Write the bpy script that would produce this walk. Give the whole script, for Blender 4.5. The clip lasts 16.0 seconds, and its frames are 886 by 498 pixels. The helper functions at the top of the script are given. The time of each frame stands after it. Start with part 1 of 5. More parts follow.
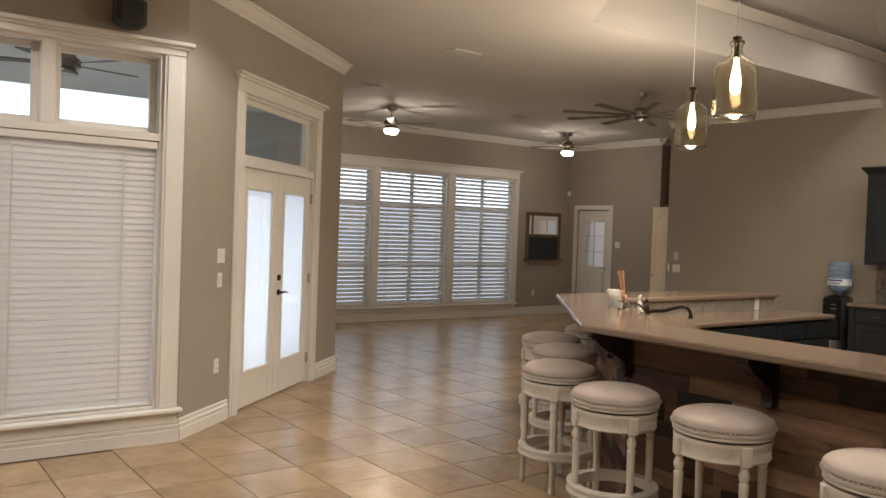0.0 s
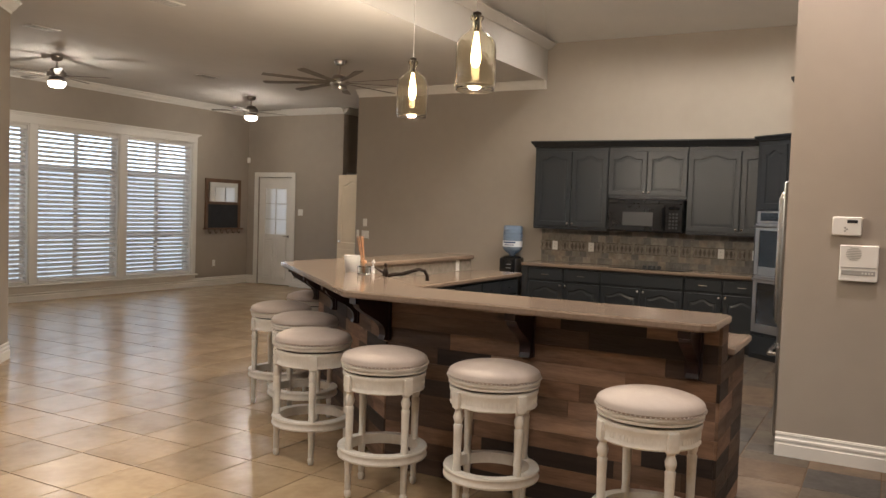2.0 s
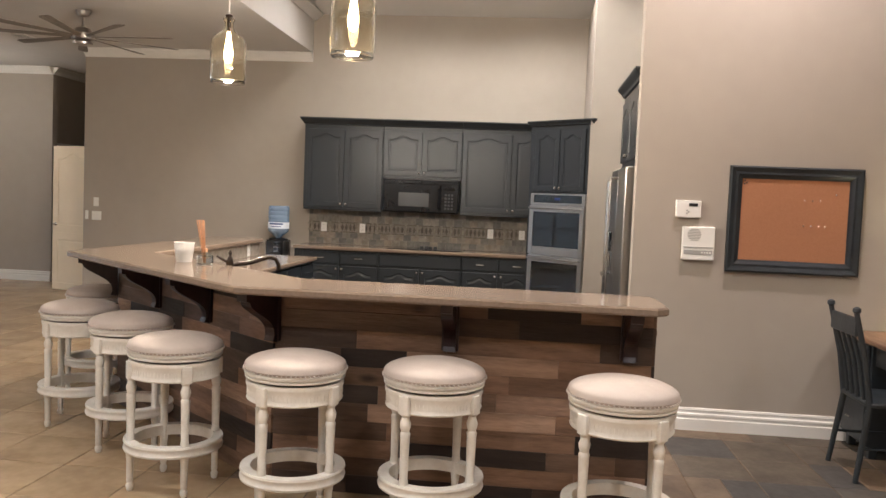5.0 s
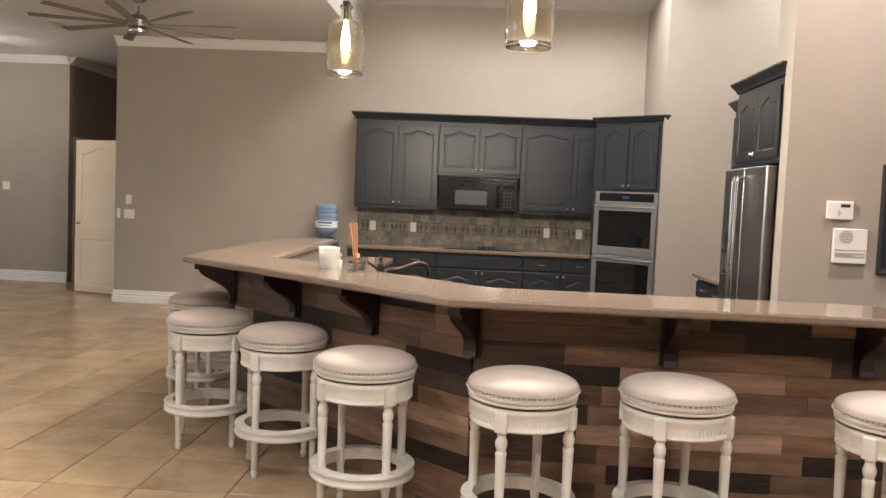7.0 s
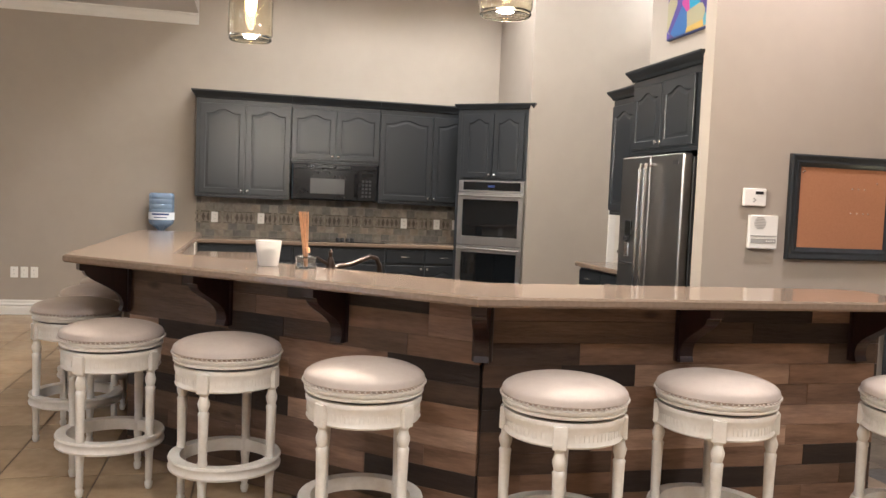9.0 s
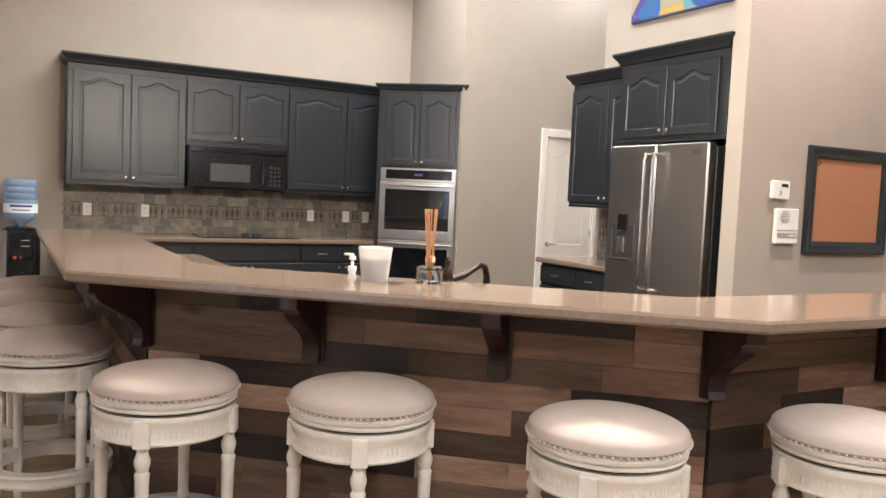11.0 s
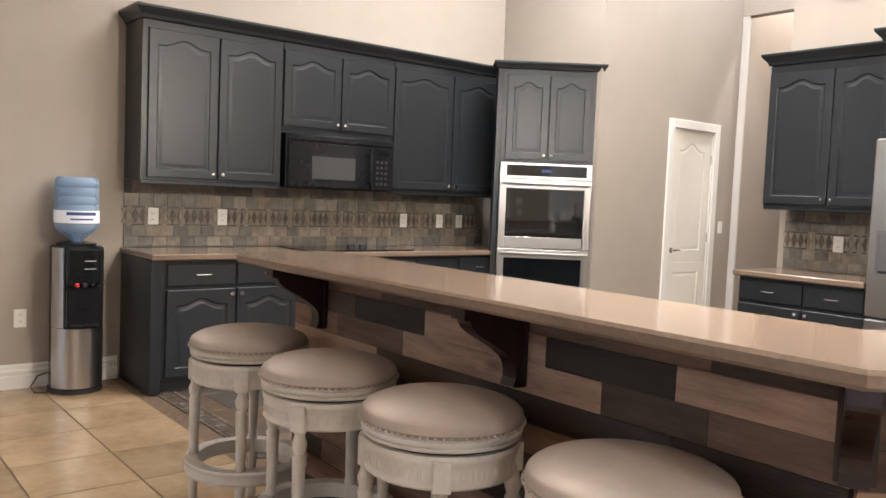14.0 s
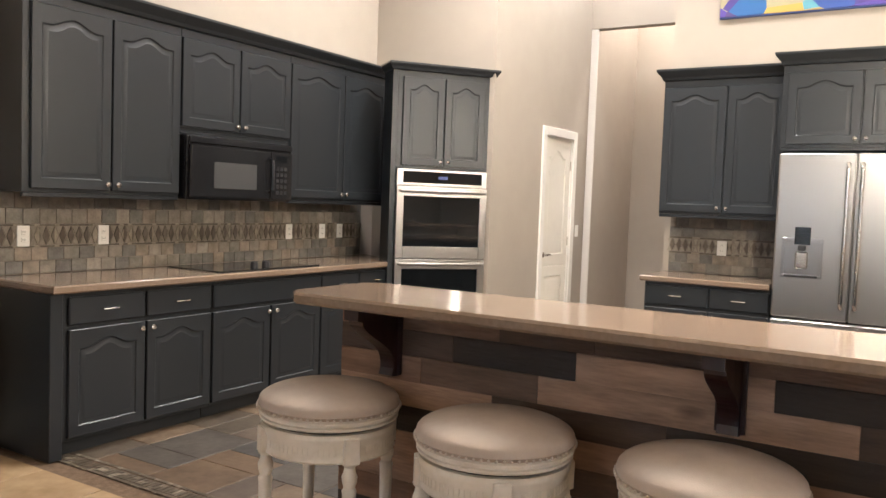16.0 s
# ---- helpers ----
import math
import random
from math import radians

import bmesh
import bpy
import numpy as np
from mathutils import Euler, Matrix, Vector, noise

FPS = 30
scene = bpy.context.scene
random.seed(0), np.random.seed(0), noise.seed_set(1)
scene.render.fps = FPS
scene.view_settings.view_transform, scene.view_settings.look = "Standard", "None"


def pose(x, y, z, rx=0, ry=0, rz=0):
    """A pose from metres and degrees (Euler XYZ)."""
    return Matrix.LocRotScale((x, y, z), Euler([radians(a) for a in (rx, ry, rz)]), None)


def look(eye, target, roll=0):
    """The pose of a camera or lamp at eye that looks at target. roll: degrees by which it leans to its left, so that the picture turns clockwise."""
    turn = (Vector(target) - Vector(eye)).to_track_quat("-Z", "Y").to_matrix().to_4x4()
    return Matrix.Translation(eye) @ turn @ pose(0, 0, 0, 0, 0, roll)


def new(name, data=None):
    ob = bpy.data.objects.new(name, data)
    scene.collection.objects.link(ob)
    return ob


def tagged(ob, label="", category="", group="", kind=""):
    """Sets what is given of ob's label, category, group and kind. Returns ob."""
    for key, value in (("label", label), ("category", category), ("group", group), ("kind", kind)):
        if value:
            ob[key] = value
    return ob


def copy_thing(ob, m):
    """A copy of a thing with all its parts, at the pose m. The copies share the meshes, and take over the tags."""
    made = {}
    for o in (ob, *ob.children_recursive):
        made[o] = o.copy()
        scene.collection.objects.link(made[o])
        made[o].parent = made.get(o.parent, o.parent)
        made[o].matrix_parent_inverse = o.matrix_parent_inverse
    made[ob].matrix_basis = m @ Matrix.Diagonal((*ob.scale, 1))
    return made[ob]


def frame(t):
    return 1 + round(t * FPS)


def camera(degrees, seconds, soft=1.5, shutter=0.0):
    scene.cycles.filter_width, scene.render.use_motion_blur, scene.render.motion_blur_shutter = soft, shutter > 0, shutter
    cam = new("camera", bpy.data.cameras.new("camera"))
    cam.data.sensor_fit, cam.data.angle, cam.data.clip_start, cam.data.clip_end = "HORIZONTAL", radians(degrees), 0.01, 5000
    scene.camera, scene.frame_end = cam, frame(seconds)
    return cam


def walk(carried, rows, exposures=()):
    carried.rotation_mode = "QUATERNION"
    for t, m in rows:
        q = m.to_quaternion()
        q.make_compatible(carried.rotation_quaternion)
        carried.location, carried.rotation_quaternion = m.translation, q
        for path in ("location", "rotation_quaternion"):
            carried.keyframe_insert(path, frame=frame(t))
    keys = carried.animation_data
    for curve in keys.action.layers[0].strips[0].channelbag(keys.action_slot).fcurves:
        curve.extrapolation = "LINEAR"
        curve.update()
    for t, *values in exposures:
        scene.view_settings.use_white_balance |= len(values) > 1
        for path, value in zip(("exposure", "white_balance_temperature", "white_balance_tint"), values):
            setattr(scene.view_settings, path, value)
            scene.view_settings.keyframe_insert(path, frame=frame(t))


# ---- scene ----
cam = camera(57.6, 16.0)
METRES, EYE, TILT, LEAN, TURN = 10.4, 1.586, 0.0, 0.0, -36.5
ROWS = [
    (0.0, 0.0, 0.0, 0.0, 0.05, -1.35, -2.06),
    (0.5, -0.0165, 0.0001, -0.0015, -7.06, -1.87, -2.1),
    (1.0, -0.0304, 0.0074, -0.0032, -11.72, -2.36, -2.02),
    (1.5, -0.044, 0.0161, -0.0031, -17.48, -2.68, -1.95),
    (2.0, -0.0567, 0.0226, -0.004, -24.52, -2.72, -1.94),
    (2.5, -0.0717, 0.0288, -0.0045, -31.89, -2.72, -1.96),
    (3.0, -0.0847, 0.0414, -0.0058, -37.03, -2.92, -2.01),
    (5.5, -0.1405, 0.1551, -0.0079, -48.63, -3.41, -2.46),
    (6.0, -0.154, 0.1842, -0.009, -49.56, -3.46, -2.53),
    (6.5, -0.1714, 0.2111, -0.0076, -50.24, -3.46, -2.48),
    (7.0, -0.1813, 0.2364, -0.0083, -50.45, -3.58, -2.42),
    (7.5, -0.1862, 0.2627, -0.0094, -50.53, -3.7, -2.38),
    (8.0, -0.1924, 0.2885, -0.0111, -52.89, -3.62, -2.33),
    (8.5, -0.1923, 0.3131, -0.0136, -59.91, -3.5, -2.35),
    (11.0, -0.1552, 0.5055, -0.0189, -82.05, -3.7, -2.6),
    (11.5, -0.1359, 0.5442, -0.0199, -84.68, -3.8, -2.6),
    (12.0, -0.1136, 0.5877, -0.0204, -85.91, -3.89, -2.68),
    (12.5, -0.0937, 0.629, -0.0189, -86.7, -3.89, -2.54),
    (13.0, -0.0743, 0.6693, -0.0195, -87.94, -3.83, -2.55),
    (13.5, -0.0554, 0.7099, -0.0227, -89.39, -3.79, -2.44),
    (14.0, -0.0365, 0.7465, -0.0231, -92.3, -3.69, -2.38),
    (14.5, -0.0192, 0.7837, -0.0216, -95.03, -3.62, -2.32),
    (15.0, -0.0093, 0.816, -0.0217, -98.28, -3.49, -2.22),
    (15.5, 0.0078, 0.8468, -0.0218, -104.37, -3.41, -2.26),
    (16.0, 0.0273, 0.8711, -0.0174, -111.79, -3.33, -2.1),
]
walk(cam, [(t, pose(0, 0, EYE, TILT, LEAN, TURN) @ pose(METRES * x, METRES * y, METRES * z, 90 + pitch, roll, yaw)) for t, x, y, z, yaw, pitch, roll in ROWS],
     exposures=[(0.0, -0.18, 5800, 10), (1.0, 0.05, 5900, 10), (1.5, 0.15, 5800, 10), (3.0, 0.52, 5450, 10), (5.5, 0.82, 5330, 10), (8.5, 0.95, 5250, 10), (11.0, 1.1, 5150, 10), (13.0, 1.25, 5080, 10), (16.0, 1.4, 5380, 10)])

# ---- light ----
world = bpy.data.worlds.new("sky")
scene.world = world
world.use_nodes = True
_n = world.node_tree.nodes
_sky = _n.new("ShaderNodeTexSky")
_sky.sky_type, _sky.sun_disc = "NISHITA", False
_sky.sun_elevation, _sky.sun_rotation = radians(42), radians(270)
world.node_tree.links.new(_sky.outputs[0], _n["Background"].inputs[0])
_n["Background"].inputs[1].default_value = 0.15
sun = new("sun", bpy.data.lights.new("sun", "SUN"))
sun.data.energy, sun.data.angle, sun.data.color = 5.0, radians(2), (1, 0.95, 0.88)
sun.matrix_world = look((-19, 8, 19.8), (3, 8, 0))
BULB, FAN_BULB, CAN, PANE = 92.0, 22.0, 170.0, 4.6


def lamp(name, kind, place, watts, colour, size=0.05, target=None, cone=150):
    d = bpy.data.lights.new(name, kind)
    d.energy, d.color = watts, colour
    if kind == "AREA":
        d.shape, d.size = "DISK", size
    else:
        d.shadow_soft_size = size
    if kind == "SPOT":
        d.spot_size, d.spot_blend = radians(cone), 0.5
    ob = new(name, d)
    ob.matrix_world = look(place, target) if target else Matrix.Translation(place)
    return ob


def daylight(m, s0, s1, z0, z1, y=0.22, watts=PANE):
    """The sky's light in a window's opening, in a wall's own frame."""
    d = bpy.data.lights.new("window_light", "AREA")
    d.shape, d.size, d.size_y, d.energy, d.color = "RECTANGLE", s1 - s0, z1 - z0, watts * (s1 - s0) * (z1 - z0), (0.86, 0.93, 1.0)
    ob = new("window_light", d)
    ob.matrix_world = m @ pose((s0 + s1) / 2, y, (z0 + z1) / 2, -90, 0, 0)
    return ob


# ---- materials ----
def material(name, colour, rough=0.5, metal=0.0, grain=0.0, scale=8.0, bump=0.0, bump_scale=60.0, rand=0.0,
             stretch=(1, 1, 1), second=None, coat=0.0, world_space=False, transmission=0.0, ior=1.45):
    """A surface with variation at two scales, relief, and a tone of its own for each piece."""
    m = bpy.data.materials.new(name)
    m.use_nodes = True
    nt, nd = m.node_tree, m.node_tree.nodes
    b = nd["Principled BSDF"]
    b.inputs["Roughness"].default_value, b.inputs["Metallic"].default_value = rough, metal
    b.inputs["Coat Weight"].default_value = coat
    b.inputs["Transmission Weight"].default_value, b.inputs["IOR"].default_value = transmission, ior
    b.inputs["Base Color"].default_value = (*colour, 1)
    tc, mp = nd.new("ShaderNodeTexCoord"), nd.new("ShaderNodeMapping")
    mp.inputs["Scale"].default_value = stretch
    info = nd.new("ShaderNodeObjectInfo")
    if world_space:
        geo = nd.new("ShaderNodeNewGeometry")
        nt.links.new(geo.outputs["Position"], mp.inputs["Vector"])
    else:
        off = nd.new("ShaderNodeVectorMath")
        off.operation = "MULTIPLY_ADD"
        nt.links.new(info.outputs["Random"], off.inputs[0])
        off.inputs[1].default_value = (37, 19, 53)
        nt.links.new(tc.outputs["Object"], off.inputs[2])
        nt.links.new(off.outputs[0], mp.inputs["Vector"])
    if grain or rand or second:
        n1, n2 = nd.new("ShaderNodeTexNoise"), nd.new("ShaderNodeTexNoise")
        n1.inputs["Scale"].default_value, n2.inputs["Scale"].default_value = scale, scale * 6
        n1.inputs["Detail"].default_value, n2.inputs["Detail"].default_value = 5, 4
        for n in (n1, n2):
            nt.links.new(mp.outputs[0], n.inputs["Vector"])
        add = nd.new("ShaderNodeMath")
        add.operation = "MULTIPLY_ADD"
        add.inputs[1].default_value = 0.4
        nt.links.new(n2.outputs["Fac"], add.inputs[0])
        nt.links.new(n1.outputs["Fac"], add.inputs[2])
        rng = nd.new("ShaderNodeMapRange")
        rng.inputs["From Min"].default_value, rng.inputs["From Max"].default_value = 0.42, 0.98
        nt.links.new(add.outputs[0], rng.inputs["Value"])
        mix = nd.new("ShaderNodeMix")
        mix.data_type = "RGBA"
        dark = second or tuple(c * (1 - grain) for c in colour)
        mix.inputs[6].default_value = (*dark, 1)
        mix.inputs[7].default_value = (*[min(1, c * (1 + grain * 0.6)) for c in colour], 1)
        nt.links.new(rng.outputs[0], mix.inputs[0])
        out = mix.outputs[2]
        if rand:
            hsv = nd.new("ShaderNodeHueSaturation")
            r2 = nd.new("ShaderNodeMapRange")
            r2.inputs["To Min"].default_value, r2.inputs["To Max"].default_value = 1 - rand, 1 + rand
            nt.links.new(info.outputs["Random"], r2.inputs["Value"])
            nt.links.new(r2.outputs[0], hsv.inputs["Value"])
            nt.links.new(out, hsv.inputs["Color"])
            out = hsv.outputs[0]
        nt.links.new(out, b.inputs["Base Color"])
        rr = nd.new("ShaderNodeMapRange")
        rr.inputs["To Min"].default_value, rr.inputs["To Max"].default_value = min(1, rough * 1.1), rough * 0.92
        nt.links.new(rng.outputs[0], rr.inputs["Value"])
        nt.links.new(rr.outputs[0], b.inputs["Roughness"])
    if bump:
        nb, bp = nd.new("ShaderNodeTexNoise"), nd.new("ShaderNodeBump")
        nb.inputs["Scale"].default_value, nb.inputs["Detail"].default_value = bump_scale, 4
        nt.links.new(mp.outputs[0], nb.inputs["Vector"])
        nt.links.new(nb.outputs["Fac"], bp.inputs["Height"])
        bp.inputs["Strength"].default_value, bp.inputs["Distance"].default_value = bump, 0.01
        nt.links.new(bp.outputs[0], b.inputs["Normal"])
    return m


def palette_material(name, colours, rough, cell=None, scale=9.0, stretch=(1, 1, 1), bump=0.2, grain=0.45, knots=False):
    """Pieces that each take one colour of a palette: by object, or by cell of a grid (cell sizes in metres)."""
    m = material(name, colours[0], rough, grain=grain, scale=scale, stretch=stretch, bump=bump, bump_scale=scale * 5)
    nt, nd = m.node_tree, m.node_tree.nodes
    ramp = nd.new("ShaderNodeValToRGB")
    ramp.color_ramp.interpolation = "CONSTANT"
    while len(ramp.color_ramp.elements) < len(colours):
        ramp.color_ramp.elements.new(0.5)
    for i, c in enumerate(colours):
        e = ramp.color_ramp.elements[i]
        e.position, e.color = i / len(colours), (*c, 1)
    if cell:
        geo, sn, wn = nd.new("ShaderNodeNewGeometry"), nd.new("ShaderNodeVectorMath"), nd.new("ShaderNodeTexWhiteNoise")
        sn.operation = "SNAP"
        sn.inputs[1].default_value = cell
        nt.links.new(geo.outputs["Position"], sn.inputs[0])
        nt.links.new(sn.outputs[0], wn.inputs["Vector"])
        nt.links.new(wn.outputs["Value"], ramp.inputs[0])
    else:
        nt.links.new(nd.new("ShaderNodeObjectInfo").outputs["Random"], ramp.inputs[0])
    b = nd["Principled BSDF"]
    old = b.inputs["Base Color"].links[0].from_socket
    mixer = old.node
    mul = nd.new("ShaderNodeMix")
    mul.data_type, mul.blend_type = "RGBA", "MULTIPLY"
    mul.inputs[0].default_value = 1.0
    g = 1 - grain
    mixer.inputs[6].default_value = (g, g * 0.97, g * 0.93, 1)
    mixer.inputs[7].default_value = (1 + grain * 0.45,) * 3 + (1,)
    nt.links.new(old, mul.inputs[6])
    nt.links.new(ramp.outputs[0], mul.inputs[7])
    out = mul.outputs[2]
    if knots:
        mp = next(n for n in nd if n.bl_idname == "ShaderNodeMapping")
        v, r, k = nd.new("ShaderNodeTexVoronoi"), nd.new("ShaderNodeMapRange"), nd.new("ShaderNodeMix")
        v.inputs["Scale"].default_value, v.inputs["Randomness"].default_value = 2.1, 1.0
        m2 = nd.new("ShaderNodeMapping")
        m2.inputs["Scale"].default_value = (1, 1, 0.32)
        nt.links.new(mp.outputs[0], m2.inputs["Vector"])
        nt.links.new(m2.outputs[0], v.inputs["Vector"])
        nt.links.new(v.outputs["Distance"], r.inputs["Value"])
        r.inputs["From Min"].default_value, r.inputs["From Max"].default_value = 0.04, 0.13
        r.inputs["To Min"].default_value, r.inputs["To Max"].default_value = 0.8, 0.0
        k.data_type, k.blend_type = "RGBA", "MULTIPLY"
        k.inputs[7].default_value = (0.16, 0.11, 0.08, 1)
        nt.links.new(r.outputs[0], k.inputs[0])
        nt.links.new(out, k.inputs[6])
        out = k.outputs[2]
    nt.links.new(out, b.inputs["Base Color"])
    return m


def glowing(name, colour, strength):
    m = bpy.data.materials.new(name)
    m.use_nodes = True
    b = m.node_tree.nodes["Principled BSDF"]
    b.inputs["Base Color"].default_value = b.inputs["Emission Color"].default_value = (*colour, 1)
    b.inputs["Emission Strength"].default_value = strength
    return m


def translucent(name, colour, share=0.5):
    m = bpy.data.materials.new(name)
    m.use_nodes = True
    nt, nd = m.node_tree, m.node_tree.nodes
    d, t, mx = nd.new("ShaderNodeBsdfDiffuse"), nd.new("ShaderNodeBsdfTranslucent"), nd.new("ShaderNodeMixShader")
    d.inputs[0].default_value = t.inputs[0].default_value = (*colour, 1)
    mx.inputs[0].default_value = share
    nt.links.new(d.outputs[0], mx.inputs[1])
    nt.links.new(t.outputs[0], mx.inputs[2])
    nt.links.new(mx.outputs[0], nd["Material Output"].inputs[0])
    return m


M_WALL = material("taupe_wall_paint", (0.355, 0.310, 0.260), 0.75, grain=0.06, scale=1.2, bump=0.12, bump_scale=140, world_space=True)
M_CEIL = material("ceiling_paint", (0.56, 0.53, 0.49), 0.85, grain=0.05, scale=1.0, bump=0.15, bump_scale=110, world_space=True)
M_TRIM = material("white_trim_paint", (0.74, 0.71, 0.66), 0.4, grain=0.05, scale=3, world_space=True)
M_TILE = material("cream_floor_tile", (0.375, 0.272, 0.158), 0.24, grain=0.24, scale=2.8, bump=0.05, bump_scale=9, rand=0.11, second=(0.25, 0.165, 0.088))
M_GROUT = material("brown_grout", (0.13, 0.085, 0.05), 0.9, grain=0.3, scale=30, bump=0.3, world_space=True)
M_SLATE = palette_material("slate_floor_tile", [(0.085, 0.067, 0.048), (0.058, 0.052, 0.047), (0.12, 0.08, 0.048), (0.095, 0.072, 0.054), (0.07, 0.06, 0.05), (0.14, 0.10, 0.065)], 0.58, scale=5)
M_CAB = material("charcoal_cabinet_paint", (0.0175, 0.0200, 0.0228), 0.34, bump=0.03, bump_scale=18)
M_COUNTER = material("tan_stone_counter", (0.20, 0.147, 0.107), 0.13, grain=0.12, scale=60, second=(0.16, 0.117, 0.084), world_space=True)
M_PLANK = palette_material("reclaimed_planks", [(0.21, 0.12, 0.07), (0.022, 0.013, 0.009), (0.085, 0.048, 0.029), (0.34, 0.215, 0.14), (0.14, 0.085, 0.053), (0.028, 0.017, 0.012), (0.25, 0.15, 0.096), (0.065, 0.038, 0.024), (0.17, 0.1, 0.063)], 0.62, scale=3.0, stretch=(1, 1, 7), bump=0.35, grain=0.5, knots=True)
M_CORBEL = material("dark_stained_wood", (0.022, 0.0085, 0.0075), 0.36, grain=0.5, scale=6, stretch=(6, 6, 1), bump=0.1)
M_STOOL = material("antique_white_paint", (0.62, 0.58, 0.51), 0.42, grain=0.12, scale=9, bump=0.05, bump_scale=50, second=(0.52, 0.47, 0.395))
M_SEAT = material("greige_leather", (0.385, 0.318, 0.265), 0.6, grain=0.10, scale=7, bump=0.12, bump_scale=220)
M_NAIL = material("pewter_nailheads", (0.50, 0.44, 0.38), 0.4)
M_STEEL = material("brushed_steel", (0.42, 0.405, 0.385), 0.30, metal=1.0, bump=0.012, bump_scale=6, stretch=(1, 1, 45))
M_DSTEEL = material("dark_steel", (0.33, 0.325, 0.32), 0.3, metal=1.0)
M_CHROME = material("satin_nickel", (0.72, 0.70, 0.67), 0.18, metal=1.0)
M_BLACK = material("gloss_black_plastic", (0.012, 0.012, 0.013), 0.12, grain=0.1, scale=8)
M_BGLASS = material("black_oven_glass", (0.006, 0.007, 0.008), 0.05, coat=0.5)
M_MBLACK = material("matt_black", (0.02, 0.02, 0.021), 0.5, grain=0.2, scale=10)
M_MWIN = material("grey_mesh_glass", (0.055, 0.055, 0.055), 0.22)
M_BRONZE = material("oil_rubbed_bronze", (0.045, 0.032, 0.024), 0.3, metal=0.8)
M_PLATE = material("white_plastic_plate", (0.78, 0.76, 0.72), 0.35)
M_GREYPL = material("grey_plastic", (0.35, 0.34, 0.32), 0.5)
M_JOINT = material("sandy_grout", (0.21, 0.18, 0.145), 0.9, grain=0.2, scale=40)
M_HALLDOOR = material("cream_hall_door_paint", (0.74, 0.62, 0.44), 0.42, grain=0.05, scale=3)
M_SPLASH = palette_material("tumbled_slate_mosaic", [(0.222, 0.193, 0.155), (0.169, 0.154, 0.132), (0.285, 0.253, 0.206), (0.201, 0.181, 0.149), (0.148, 0.137, 0.121), (0.253, 0.209, 0.16)], 0.45, scale=14)
M_DIAMOND = palette_material("mosaic_accent", [(0.085, 0.066, 0.048), (0.13, 0.105, 0.078), (0.11, 0.09, 0.066), (0.27, 0.235, 0.18), (0.10, 0.08, 0.06)], 0.3, cell=(0.031, 0.031, 0.2), scale=18)
M_GLASS = material("clear_glass", (0.95, 0.97, 0.96), 0.02, transmission=1.0)
M_AMBER = material("seeded_amber_glass", (0.995, 0.965, 0.85), 0.03, transmission=1.0, bump=0.22, bump_scale=14)
M_FROST = material("frosted_white_glass", (0.9, 0.88, 0.84), 0.35, transmission=0.55)
M_WAX = material("cream_wax", (0.82, 0.78, 0.66), 0.5)
M_BOTTLE = material("blue_water_bottle", (0.60, 0.75, 0.95), 0.06, transmission=0.72, ior=1.15)
M_LABEL = material("paper_label", (0.75, 0.78, 0.82), 0.5)
M_NAVY = material("navy_print", (0.03, 0.05, 0.16), 0.5)
M_REED = material("reed_wood", (0.55, 0.30, 0.15), 0.7, grain=0.3, scale=40)
M_BLIND = translucent("white_slat", (0.74, 0.70, 0.66), 0.30)
M_SHADE = translucent("white_cloth_shade", (0.85, 0.86, 0.88), 0.55)
M_FIL = glowing("bulb_glow", (1.0, 0.66, 0.30), 38)
M_FANGLOW = glowing("fan_light_glow", (1.0, 0.80, 0.58), 16)
M_CANGLOW = glowing("can_light_glow", (1.0, 0.82, 0.62), 12)
M_HAZE = glowing("hazy_sky", (0.93, 0.96, 1.0), 1.6)
M_HAZE.cycles.emission_sampling = "NONE"
M_FANBODY = material("brushed_nickel", (0.42, 0.39, 0.36), 0.3, metal=1.0)
M_BLADE = material("dark_fan_blade", (0.17, 0.145, 0.12), 0.5, grain=0.25, scale=6, stretch=(1, 8, 1))
M_CORK = material("cork", (0.36, 0.165, 0.08), 0.9, grain=0.07, scale=90, bump=0.15, bump_scale=200)
M_FRAME = material("black_painted_frame", (0.022, 0.026, 0.03), 0.4, grain=0.3, scale=8, bump=0.1)
M_MIRROR = material("mirror_silver", (0.85, 0.86, 0.86), 0.03, metal=1.0)
M_DOOR = material("cream_door_paint", (0.72, 0.68, 0.60), 0.42, grain=0.05, scale=3)
M_HEART = material("brown_wood", (0.16, 0.09, 0.05), 0.5, grain=0.4, scale=5, stretch=(1, 8, 1))
M_RED = material("red_tap", (0.5, 0.02, 0.02), 0.4)
M_LAWN = material("lawn", (0.10, 0.15, 0.06), 0.95, grain=0.4, scale=2, bump=0.5, world_space=True)
M_FENCE = material("pale_render", (0.62, 0.60, 0.56), 0.8, grain=0.15, scale=1.5, world_space=True)


